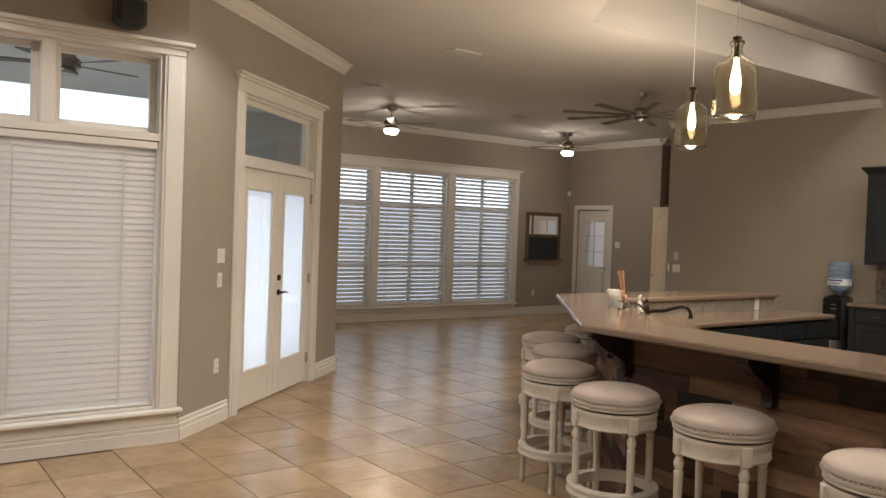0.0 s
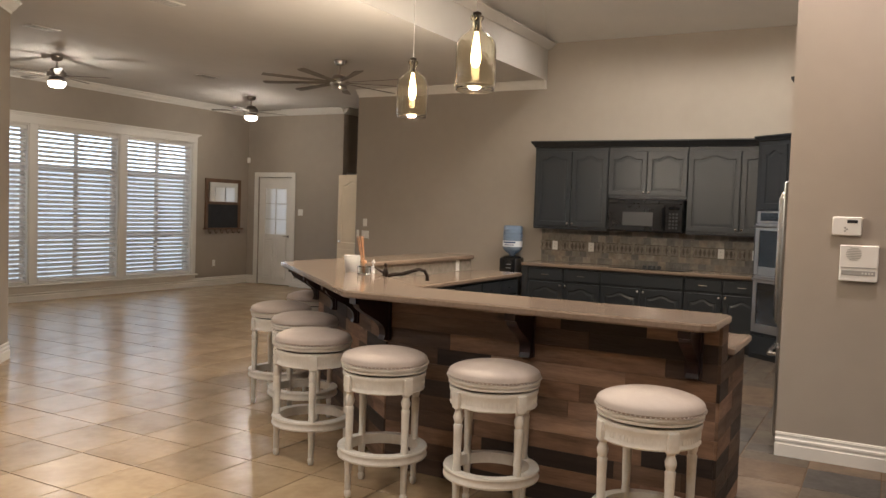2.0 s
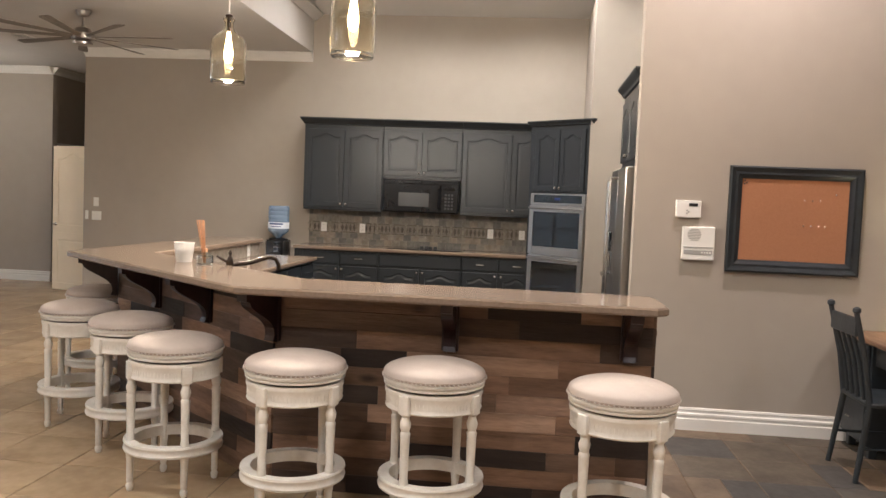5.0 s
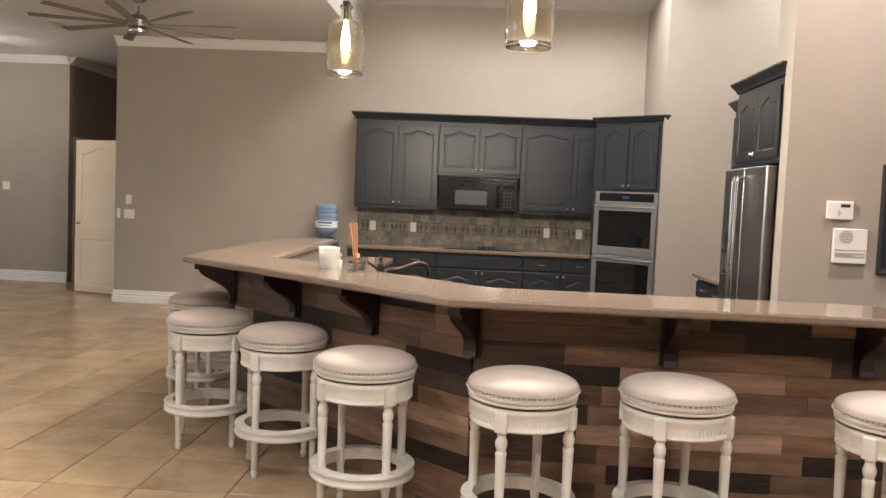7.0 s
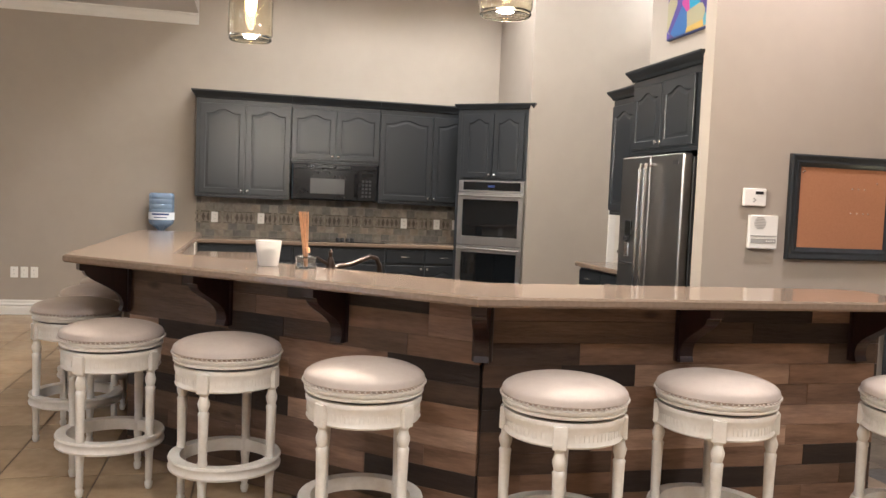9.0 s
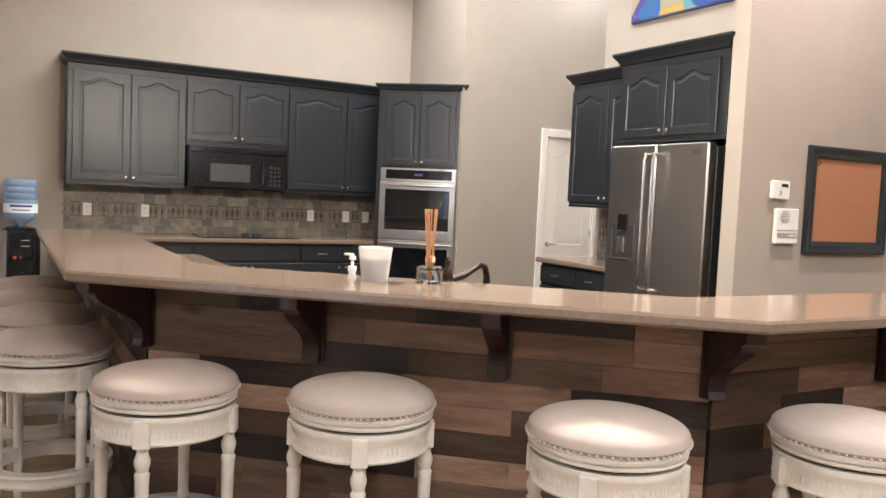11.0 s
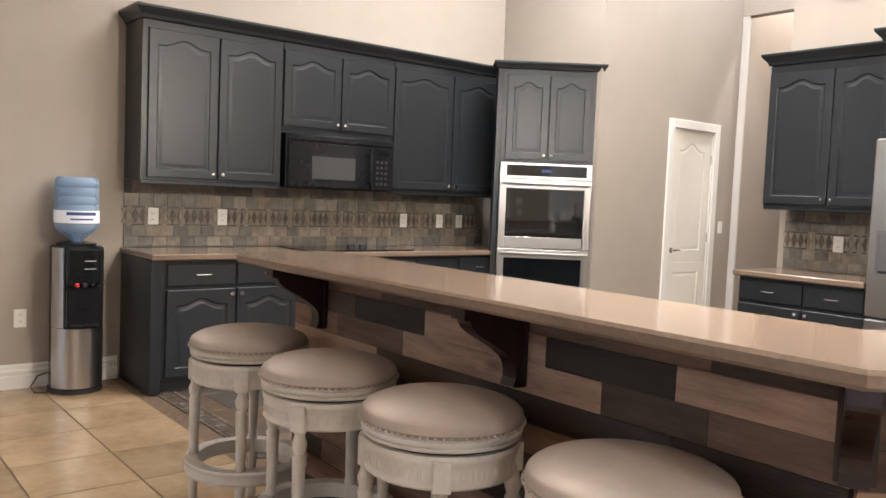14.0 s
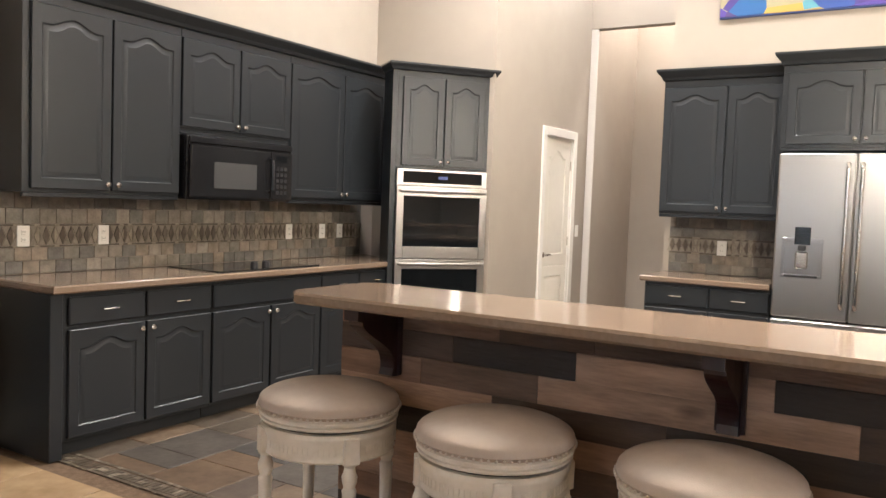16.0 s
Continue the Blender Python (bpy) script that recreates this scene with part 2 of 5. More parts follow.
# ---- mesh tools ----
class Mesh:
    def __init__(self):
        self.v, self.f = [], []

    def add(self, verts, faces):
        k = len(self.v)
        self.v += [tuple(p) for p in verts]
        self.f += [tuple(k + i for i in f) for f in faces]
        return self

    def box(self, x0, x1, y0, y1, z0, z1, c=0.0):
        """A box, its edges chamfered by c."""
        if c <= 0:
            p = [(x, y, z) for z in (z0, z1) for x, y in ((x0, y0), (x1, y0), (x1, y1), (x0, y1))]
            return self.add(p, [(3, 2, 1, 0), (4, 5, 6, 7), (0, 1, 5, 4), (1, 2, 6, 5), (2, 3, 7, 6), (3, 0, 4, 7)])
        rings = []
        for z, i in ((z0, c), (z0 + c, 0), (z1 - c, 0), (z1, c)):
            a0, a1, b0, b1 = x0 + i, x1 - i, y0 + i, y1 - i
            d = c
            rings.append([(a0 + d, b0, z), (a1 - d, b0, z), (a1, b0 + d, z), (a1, b1 - d, z), (a1 - d, b1, z), (a0 + d, b1, z), (a0, b1 - d, z), (a0, b0 + d, z)])
        return self.loft(rings)

    def loft(self, rings, cap=True, close=False):
        n, k = len(rings[0]), len(rings)
        f = []
        for a in range(k if close else k - 1):
            b = (a + 1) % k
            f += [(a * n + i, a * n + (i + 1) % n, b * n + (i + 1) % n, b * n + i) for i in range(n)]
        if cap and not close:
            f += [tuple(range(n - 1, -1, -1)), tuple((k - 1) * n + i for i in range(n))]
        return self.add([p for r in rings for p in r], f)

    def prism(self, poly, z0, z1, c=0.0):
        """An upright prism over a plan outline (anticlockwise), top and bottom edges rounded by c."""
        if c <= 0:
            return self.loft([[(x, y, z) for x, y in poly] for z in (z0, z1)])
        inn = inset(poly, c)
        return self.loft([[(x, y, z0) for x, y in inn], [(x, y, z0 + c) for x, y in poly], [(x, y, z1 - c) for x, y in poly], [(x, y, z1) for x, y in inn]])

    def lathe(self, prof, n=20, at=(0, 0, 0), cap=True):
        return self.loft([[(at[0] + r * math.cos(2 * math.pi * i / n), at[1] + r * math.sin(2 * math.pi * i / n), at[2] + z) for i in range(n)] for r, z in prof], cap)

    def tube(self, path, r, n=8):
        pts = [Vector(p) for p in path]
        rings = []
        for i, p in enumerate(pts):
            d = (pts[min(i + 1, len(pts) - 1)] - pts[max(i - 1, 0)]).normalized()
            u = d.cross(Vector((0, 0, 1)) if abs(d.z) < 0.9 else Vector((1, 0, 0))).normalized()
            w = d.cross(u)
            rr = r[i] if isinstance(r, (list, tuple)) else r
            rings.append([p + rr * (math.cos(2 * math.pi * k / n) * u - math.sin(2 * math.pi * k / n) * w) for k in range(n)])
        return self.loft(rings)

    def extrude(self, prof, a, b, up=(0, 0, 1), m0=0.0, m1=0.0):
        """A moulding: the profile (out, up) carried from a to b; out is to the right of the way. m0, m1: mitre, metres along per metre out."""
        a, b = Vector(a), Vector(b)
        d = (b - a).normalized()
        out = d.cross(Vector(up))
        r0 = [a + out * o + Vector(up) * h + d * o * m0 for o, h in prof]
        r1 = [b + out * o + Vector(up) * h + d * o * m1 for o, h in prof]
        return self.loft([r0, r1])

    def data(self, name, mat, smooth=False):
        me = bpy.data.meshes.new(name)
        me.from_pydata(self.v, [], self.f)
        bm = bmesh.new()
        bm.from_mesh(me)
        bmesh.ops.recalc_face_normals(bm, faces=bm.faces)
        bm.to_mesh(me)
        bm.free()
        me.materials.append(mat)
        if smooth:
            me.shade_smooth()
            me.set_sharp_from_angle(angle=radians(38))
        return me

    def put(self, name, mat, parent=None, smooth=False, m=None):
        ob = new(name, self.data(name, mat, smooth))
        if parent is not None:
            ob.parent = parent
        if m is not None:
            ob.matrix_basis = m
        return ob


def inset(poly, c):
    """A plan outline (anticlockwise) drawn in by c."""
    out, n = [], len(poly)
    for i in range(n):
        p0, p, p1 = (Vector(poly[(i + k) % n]) for k in (-1, 0, 1))
        a, b = (p - p0).normalized(), (p1 - p).normalized()
        na, nb = Vector((-a.y, a.x)), Vector((-b.y, b.x))
        out.append(tuple(p + c * (na + nb) / max(0.3, 1 + na.dot(nb))))
    return out


def structure(mesh, name, mat, label, category, m=None):
    return tagged(mesh.put(name, mat, m=m), label, category, kind="structure")


def thing(name, m, label, category, group="", kind=""):
    ob = new(name)
    ob.empty_display_size = 0.1
    ob.matrix_basis = m
    return tagged(ob, label, category, group, kind)


def wall(name, a, b, z0, z1, thick=0.14, holes=(), label="taupe painted plaster wall with smooth finish"):
    """A wall whose room face runs from a to b with the room on its right; holes: (s0, s1, z0, z1) go through it."""
    a, b = Vector((*a, 0)), Vector((*b, 0))
    L = (b - a).length
    me = Mesh()
    cuts = sorted({0.0, L, *[h[0] for h in holes], *[h[1] for h in holes]})
    for s0, s1 in zip(cuts, cuts[1:]):
        hs = sorted([h for h in holes if h[0] <= s0 + 1e-6 and h[1] >= s1 - 1e-6], key=lambda h: h[2])
        z = z0
        for h in hs:
            if h[2] > z + 1e-4:
                me.box(s0, s1, 0, thick, z, h[2])
            z = h[3]
        if z1 > z:
            me.box(s0, s1, 0, thick, z, z1)
    ang = math.degrees(math.atan2(b.y - a.y, b.x - a.x))
    m = pose(a.x, a.y, 0, 0, 0, ang)
    return structure(me, name, M_WALL, label, "wall", m), m


BASE_PROF = [(0, 0), (0.022, 0), (0.022, 0.08), (0.012, 0.086), (0.012, 0.096), (0.019, 0.102), (0.019, 0.116), (0.009, 0.123), (0.009, 0.136), (0.012, 0.142), (0.008, 0.156), (0, 0.158)]
CROWN_PROF = [(0, 0), (0.010, 0.0), (0.018, 0.018), (0.05, 0.045), (0.078, 0.085), (0.10, 0.095), (0.10, 0.11), (0, 0.11)]

# ---- the large structure ----
CEIL, VAULT = 3.36, 3.86
U = Vector((0.7605, 0.6494, 0))          # the way along the slanted wall
PA = Vector((1.94, 5.77, 0))
PB = PA + U * 3.18
XE, YN, XK, YK = 11.70, 11.60, 10.01, 7.82

ground = Mesh().box(-300, 300, -300, 300, -0.5, -0.16)
structure(ground, "ground", M_LAWN, "flat green lawn outside the house", "ground")
floor = structure(Mesh().box(-3.2, 15, -4.2, 11.8, -0.15, -0.004), "floor", M_GROUT, "brown grout bed under cream ceramic tiles", "floor")

# walls, clockwise round the rooms
wall("wall_window_side", (-3.2, 5.76), (1.94, 5.76), 0, CEIL, holes=[(3.1, 4.97, 0.25, 2.74)])
w_sl, M_SL = wall("wall_slanted", PA[:2], PB[:2], 0, CEIL, holes=[(0.88, 2.42, 0, 2.65)])
wall("wall_pier", PB[:2], (PB.x, YN), 0, CEIL)
w_n, M_N = wall("wall_north", (PB.x, YN), (XE, YN), 0, CEIL, holes=[(5.72 - PB.x, 7.08 - PB.x, 0.25, 2.61), (7.21 - PB.x, 8.66 - PB.x, 0.25, 2.61), (8.81 - PB.x, 10.24 - PB.x, 0.25, 2.61)])
w_e, M_E = wall("wall_east_living", (XE, YN), (XE, 9.33), 0, CEIL, holes=[(0.27, 1.10, 0, 2.08)])
wall("wall_hall", (XE + 0.14, 9.33), (15, 9.33), 0, CEIL, holes=[(0.08, 0.94, 0, 2.10)])
M_H = pose(XE, 9.33, 0)
wall("wall_hall_end", (14.86, 9.33), (14.86, YK), 0, CEIL)
wall("wall_hall_back", (15, YK), (XK, YK), 0, CEIL, thick=0.12)
wall("wall_kitchen", (XK, YK - 0.12), (XK, 1.22), 0, VAULT)
wall("wall_oven_return", (XK, 1.22), (8.8, 1.22), 0, VAULT, thick=0.12)
w_p, M_P = wall("wall_pantry", (8.8, 1.10), (8.8, -0.84), 0, VAULT, holes=[(0.92, 1.57, 0, 2.07)])
wall("wall_passage_head", (8.8, -0.84), (7.55, -0.84), 3.24, VAULT, thick=0.12)
wall("wall_passage_end", (9.6, -2.3), (6.5, -2.3), 0, VAULT)
wall("wall_passage_side", (8.8, -0.84), (8.8, -2.3), 0, VAULT, thick=0.1)
wall("wall_fridge", (7.55, 0.5), (5.53, 0.5), 0, VAULT + 0.4, thick=0.2)
wall("wall_fridge_end", (5.53, 1.13), (5.40, 1.13), 0, VAULT + 0.4, thick=0.83)
wall("wall_fridge_back", (7.55, -2.3), (7.55, 0.298), 0, VAULT, thick=0.1)
wall("wall_desk", (5.40, 0.302), (5.40, -4.2), 0, VAULT + 0.4, thick=0.13)
# South and west walls are unseen, added to close the room behind the camera.
wall("wall_south", (5.4, -4.2), (-3.2, -4.2), 0, VAULT + 0.4)
wall("wall_west", (-3.2, -4.2), (-3.2, 5.76), 0, CEIL + 0.6)
# Unseen side room, added behind the hall doorway to keep it dark.
wall("bedroom_wall", (14.5, 12.0), (14.5, 9.5), 0, 2.9)
wall("bedroom_wall_back", (11.86, 12.0), (14.5, 12.0), 0, 2.9)
structure(Mesh().box(11.86, 14.5, 9.47, 12.0, 2.75, 2.9), "ceiling_bedroom", M_CEIL, "plain painted ceiling of the unseen side room", "ceiling")

# ceilings: a flat one over the living side, a vault over the kitchen
EDGE = [(3.62, -4.3), (3.62, 2.9), (4.95, 4.72), (XK, 4.72)]
flat = Mesh()
flat.add([(x, y, z) for z in (CEIL, CEIL + 0.05) for x, y in [(-3.3, -4.3), *EDGE, (XK, YK), (15, YK - 0.1), (15, YN + 0.2), (-3.3, YN + 0.2)]],
         [tuple(range(9)), tuple(range(17, 8, -1))])
structure(flat, "ceiling_flat", M_CEIL, "flat painted plaster ceiling over the living side", "ceiling")
head = Mesh()
for (a, b) in zip(EDGE, EDGE[1:]):
    a, b = Vector(a), Vector(b)
    n = Vector((-(b - a).y, (b - a).x)).normalized() * 0.12
    head.loft([[(a.x, a.y, CEIL + 0.003), (a.x + n.x, a.y + n.y, CEIL + 0.003), (a.x + n.x, a.y + n.y, VAULT), (a.x, a.y, VAULT)],
               [(b.x, b.y, CEIL + 0.003), (b.x + n.x, b.y + n.y, CEIL + 0.003), (b.x + n.x, b.y + n.y, VAULT), (b.x, b.y, VAULT)]])
structure(head, "header_beam", M_CEIL, "plastered drop header between flat ceiling and vault", "beam")
TOP = 4.9
rings = [[(3.62, -4.3), (3.62, 2.9), (4.95, 4.72), (XK, 4.72), (XK, -4.3)], [(5.2, -4.3), (5.2, 2.2), (6.0, 3.72), (XK - 3.2, 3.72), (XK - 3.2, -4.3)]]
vault = Mesh().add([(x, y, VAULT) for x, y in rings[0]] + [(x, y, TOP) for x, y in rings[1]], [(0, 1, 6, 5), (1, 2, 7, 6), (2, 3, 8, 7), (3, 4, 9, 8), (5, 6, 7, 8, 9)])
structure(vault, "ceiling_vault", M_CEIL, "hipped vaulted plaster ceiling over the kitchen", "ceiling")
# Unseen lid added over all the rooms, shutting out the sky.
lid = Mesh().box(-3.4, 15.2, -4.4, 12.1, TOP + 0.05, TOP + 0.2)
structure(lid, "roof", M_CEIL, "plain unseen roof deck added above the rooms", "roof")

# mouldings
base = Mesh()
for a, b in [((-3.2, 5.76), (1.94, 5.76)), ((XE, 10.46), (XE, 9.33)), ((XE, YN), (XE, 11.43)), ((PB.x, YN), (XE, YN)), ((PB.x, PB.y), (PB.x, YN)),
             ((XK, YK), (XK, 4.73)), ((5.40, 1.13), (5.40, -4.2)), ((8.8, 1.1), (8.8, 0.28)), ((15, YK), (XK, YK)), ((8.8, -0.56), (8.8, -0.84))]:
    base.extrude(BASE_PROF, (*a, 0), (*b, 0))
for s0, s1 in ((0, 0.72), (2.58, 3.18)):
    base.extrude(BASE_PROF, PA + U * s0, PA + U * s1)
structure(base, "baseboard", M_TRIM, "tall white moulded baseboard along the walls", "baseboard")
crown = Mesh()
for a, b in [((-3.2, 5.76), (1.94, 5.76)), (PA[:2], PB[:2]), (PB[:2], (PB.x, YN)), ((PB.x, YN), (XE, YN)), ((XE, YN), (XE, 9.33)), ((XE, 9.33), (14.8, 9.33)), ((XK, YK), (XK, 4.72))]:
    crown.extrude(CROWN_PROF, (*a, CEIL - 0.112), (*b, CEIL - 0.112))
structure(crown, "crown_moulding", M_TRIM, "white crown moulding under the flat ceiling", "trim")
cove = Mesh().extrude([(0, 0), (0.02, 0), (0.09, 0.05), (0.12, 0.07), (0.12, 0.08), (0, 0.08)], (4.95, 4.718, VAULT - 0.085), (XK, 4.718, VAULT - 0.085))
structure(cove, "trim_vault", M_CEIL, "painted moulding at the foot of the vault", "trim")


def casing(me, s0, s1, z0, z1, w=0.10, head=0.15, proud=0.022, sill=False, flare=0.05):
    """Window or door casing round an opening, in a wall's own frame (room towards -y)."""
    for x0, x1 in ((s0 - w, s0), (s1, s1 + w)):
        me.box(x0, x1, -proud, 0.0, z0, z1, 0.004)
        me.box(x0 + 0.02, x1 - 0.02, -proud - 0.008, -proud + 0.001, z0, z1, 0.003)
    me.box(s0 - w, s1 + w, -proud - 0.004, 0.0, z1, z1 + head - 0.05, 0.004)
    me.box(s0 - w - 0.02, s1 + w + 0.02, -proud - 0.022, 0.0, z1 + head - 0.05, z1 + head - 0.028, 0.004)
    me.box(s0 - w - flare, s1 + w + flare, -proud - 0.05, 0.0, z1 + head - 0.028, z1 + head, 0.006)
    me.box(s0 - w + 0.01, s1 + w - 0.01, -proud - 0.012, 0.0, z1 + 0.004, z1 + 0.02, 0.003)
    if sill:
        me.box(s0 - w - 0.03, s1 + w + 0.03, -0.07, 0.0, z0 - 0.035, z0 - 0.002, 0.008)
        me.box(s0 - w, s1 + w, -0.02, 0.0, z0 - 0.12, z0 - 0.035, 0.004)


def jamb(me, s0, s1, z0, z1, d=0.14, t=0.02):
    me.box(s0, s0 + t, -0.001, d, z0, z1)
    me.box(s1 - t, s1, -0.001, d, z0, z1)
    me.box(s0 + t, s1 - t, -0.001, d, z1 - t, z1)
    me.box(s0 + t, s1 - t, -0.001, d, z0, z0 + t)


def sash(m, s0, s1, z0, z1, bars=(), depth=0.09, parent=None, mullion=False):
    fr = Mesh()
    w = 0.045
    for x0, x1, a, b in ((s0, s0 + w, z0, z1), (s1 - w, s1, z0, z1), (s0 + w, s1 - w, z0, z0 + w), (s0 + w, s1 - w, z1 - w, z1)):
        fr.box(x0, x1, depth, depth + 0.035, a, b, 0.003)
    for z in bars:
        fr.box(s0 + w, s1 - w, depth + 0.002, depth + 0.033, z - 0.02, z + 0.02, 0.003)
    if mullion:
        c = (s0 + s1) / 2
        fr.box(c - 0.035, c + 0.035, depth + 0.001, depth + 0.034, z0 + w, z1 - w, 0.003)
    f = fr.put("sash", M_TRIM, parent)
    g = Mesh().box(s0 + w - 0.005, s1 - w + 0.005, depth + 0.014, depth + 0.02, z0 + w, z1 - w).put("pane", M_GLASS, parent)
    g.visible_shadow = False
    return f


def blind(m, s0, s1, z0, z1, label, pitch=0.047, tilt=24, group="window blinds", slat_w=0.05, y=0.035):
    """A blind: head rail, tilted slats, ladders and bottom rail; it hangs in a window opening."""
    ob = thing("window_blind", m, label, "blind", group)
    Mesh().box(s0, s1, y - 0.03, y + 0.03, z1 - 0.05, z1, 0.004).put("head_rail", M_TRIM, ob)
    Mesh().box(s0, s1, y - 0.025, y + 0.025, z0, z0 + 0.02, 0.004).put("bottom_rail", M_TRIM, ob)
    L = s1 - s0 - 0.01
    prof = [(-slat_w / 2, 0), (0, 0.004), (slat_w / 2, 0), (slat_w / 2, 0.0025), (0, 0.0065), (-slat_w / 2, 0.0025)]
    sl = Mesh().loft([[(x, a, b) for a, b in prof] for x in (-L / 2, L / 2)]).data("slat", M_BLIND)
    n = int((z1 - z0 - 0.09) / pitch)
    pitch = (z1 - z0 - 0.095 - 0.55 * pitch) / (n - 1)
    for i in range(n):
        o = new("slat", sl)
        o.parent = ob
        o.matrix_basis = pose((s0 + s1) / 2, y, z0 + 0.045 + i * pitch, tilt + random.uniform(-1.5, 1.5), 0, 0)
    cords = Mesh()
    for k in (0.12, 0.5, 0.88):
        x = s0 + L * k
        for dy in (-0.024, 0.024):
            cords.box(x - 0.004, x + 0.004, y + dy - 0.0006, y + dy + 0.0006, z0 + 0.01, z1 - 0.02)
    cords.put("ladder_tape", M_BLIND, ob)
    return ob


def plate(m, s, z, kind="switch", w=0.075, h=0.118, group="wall plates"):
    ob = thing("wall_switch" if kind == "switch" else "wall_outlet", m @ pose(s, 0, z), "white plastic %s plate on the wall" % kind, kind, group)
    Mesh().box(-w / 2, w / 2, -0.007, -0.0005, -h / 2, h / 2, 0.003).put("plate", M_PLATE, ob)
    k = max(1, round(w / 0.05) - 1) if w > 0.09 else 1
    for i in range(k):
        x = (i - (k - 1) / 2) * 0.046
        if kind == "switch":
            Mesh().box(x - 0.016, x + 0.016, -0.011, -0.006, -0.033, 0.033, 0.002).put("rocker", M_PLATE, ob)
        else:
            for z1 in (-0.022, 0.022):
                Mesh().box(x - 0.015, x + 0.015, -0.0095, -0.006, z1 - 0.014, z1 + 0.014, 0.002).put("socket", M_PLATE, ob)
                sl = Mesh()
                for dx in (-0.006, 0.006):
                    sl.box(x + dx - 0.0012, x + dx + 0.0012, -0.0102, -0.009, z1 - 0.004, z1 + 0.006)
                sl.put("slot", M_MBLACK, ob)
    return ob


# windows of the north wall
win = thing("window_1", M_N, "wide white-cased triple window in the taupe wall", "window", kind="structure")
me = Mesh()
X = PB.x
spans = [(5.72, 7.08), (7.21, 8.66), (8.81, 10.24)]
for a, b in spans:
    jamb(me, a - X, b - X, 0.25, 2.61)
casing(me, spans[0][0] - X, spans[-1][1] - X, 0.25, 2.61, head=0.16, sill=True)
for (a, b), (c, d) in zip(spans, spans[1:]):
    me.box(b - X, c - X, -0.022, 0.0, 0.25, 2.61, 0.004)
me.put("frame", M_TRIM, win)
for a, b in spans:
    sash(M_N, a - X + 0.02, b - X - 0.02, 0.27, 2.59, bars=(0.95, 1.98), mullion=True, parent=win)
    blind(M_N, a - X + 0.03, b - X - 0.03, 0.275, 2.585, "white slatted blind half open in the wide window", pitch=0.066, tilt=45, slat_w=0.064)

# big window beside the slanted wall
M_L = pose(-3.2, 5.76, 0)
win = thing("window_2", M_L, "tall white-cased window with two transom lights above", "window", kind="structure")
me = Mesh()
jamb(me, 3.1, 4.97, 0.25, 2.74)
casing(me, 3.1, 4.97, 0.25, 2.74, w=0.15, head=0.10, sill=True)
me.box(3.1, 4.97, 0.0, 0.12, 2.135, 2.19, 0.004)
me.box(4.19, 4.28, 0.0, 0.12, 2.19, 2.74, 0.004)
me.put("frame", M_TRIM, win)
sash(M_L, 3.12, 4.19, 2.19, 2.72, parent=win)
sash(M_L, 4.28, 4.95, 2.19, 2.72, parent=win)
sash(M_L, 3.12, 4.95, 0.27, 2.135, parent=win)
blind(M_L, 3.13, 4.945, 0.275, 2.13, "white slatted blind closed over the tall window", pitch=0.043, tilt=66)

# double doors with a transom
dd = thing("door_1", M_SL, "white double glazed doors with transom light, closed", "door", kind="structure")
me = Mesh()
casing(me, 0.88, 2.42, 0, 2.65, w=0.14, head=0.16)
for a, b in ((0.88, 0.90), (2.40, 2.42)):
    me.box(a, b, 0, 0.14, 0, 2.65)
me.box(0.90, 2.40, 0.0, 0.14, 2.63, 2.65)
me.box(0.90, 2.40, -0.004, 0.14, 2.055, 2.12, 0.004)
me.put("frame", M_TRIM, dd)
sash(M_SL, 0.90, 2.40, 2.12, 2.63, depth=0.06, parent=dd)
for a, b in ((0.903, 1.648), (1.652, 2.397)):
    lf = Mesh()
    w = 0.115
    for x0, x1, z0, z1 in ((a, a + w, 0.012, 2.05), (b - w, b, 0.012, 2.05), (a + w, b - w, 0.012, 0.31), (a + w, b - w, 1.88, 2.05)):
        lf.box(x0, x1, 0.03, 0.075, z0, z1, 0.003)
    for x0, x1, z0, z1 in ((a + w - 0.004, a + w + 0.02, 0.29, 1.90), (b - w - 0.02, b - w + 0.004, 0.29, 1.90), (a + w, b - w, 0.29, 0.325), (a + w, b - w, 1.865, 1.90)):
        lf.box(x0, x1, 0.018, 0.035, z0, z1, 0.004)
    lf.put("leaf", M_TRIM, dd)
    Mesh().box(a + w, b - w, 0.045, 0.05, 0.31, 1.88).put("shade", M_SHADE, dd)
    g = Mesh().box(a + w, b - w, 0.034, 0.039, 0.31, 1.88).put("pane", M_GLASS, dd)
    g.visible_shadow = False
hd = Mesh()
hd.lathe([(0.028, 0), (0.028, 0.012), (0.02, 0.016), (0.011, 0.02), (0.011, 0.05)], 16)
hd = Mesh().add([(x, -z, y) for x, y, z in hd.v], hd.f)
hd.tube([(0, -0.045, 0), (0.04, -0.05, 0.004), (0.08, -0.048, -0.002), (0.115, -0.045, -0.006)], [0.009, 0.01, 0.009, 0.007])
hd.put("lever_handle", M_BRONZE, dd, True, pose(1.71, 0.03, 0.955))
db = Mesh().lathe([(0.028, 0), (0.028, 0.014), (0.02, 0.02)], 16)
Mesh().add([(x, -z, y) for x, y, z in db.v], db.f).put("deadbolt", M_BRONZE, dd, True, pose(1.71, 0.03, 1.09))
for z in (0.25, 1.05, 1.85):
    Mesh().box(2.395, 2.408, 0.0, 0.03, z - 0.05, z + 0.05, 0.003).put("hinge", M_FANBODY, dd)
plate(M_SL, 0.56, 1.32, w=0.115)
plate(M_SL, 0.545, 1.13, w=0.075)
plate(M_SL, 0.53, 0.455, "outlet")


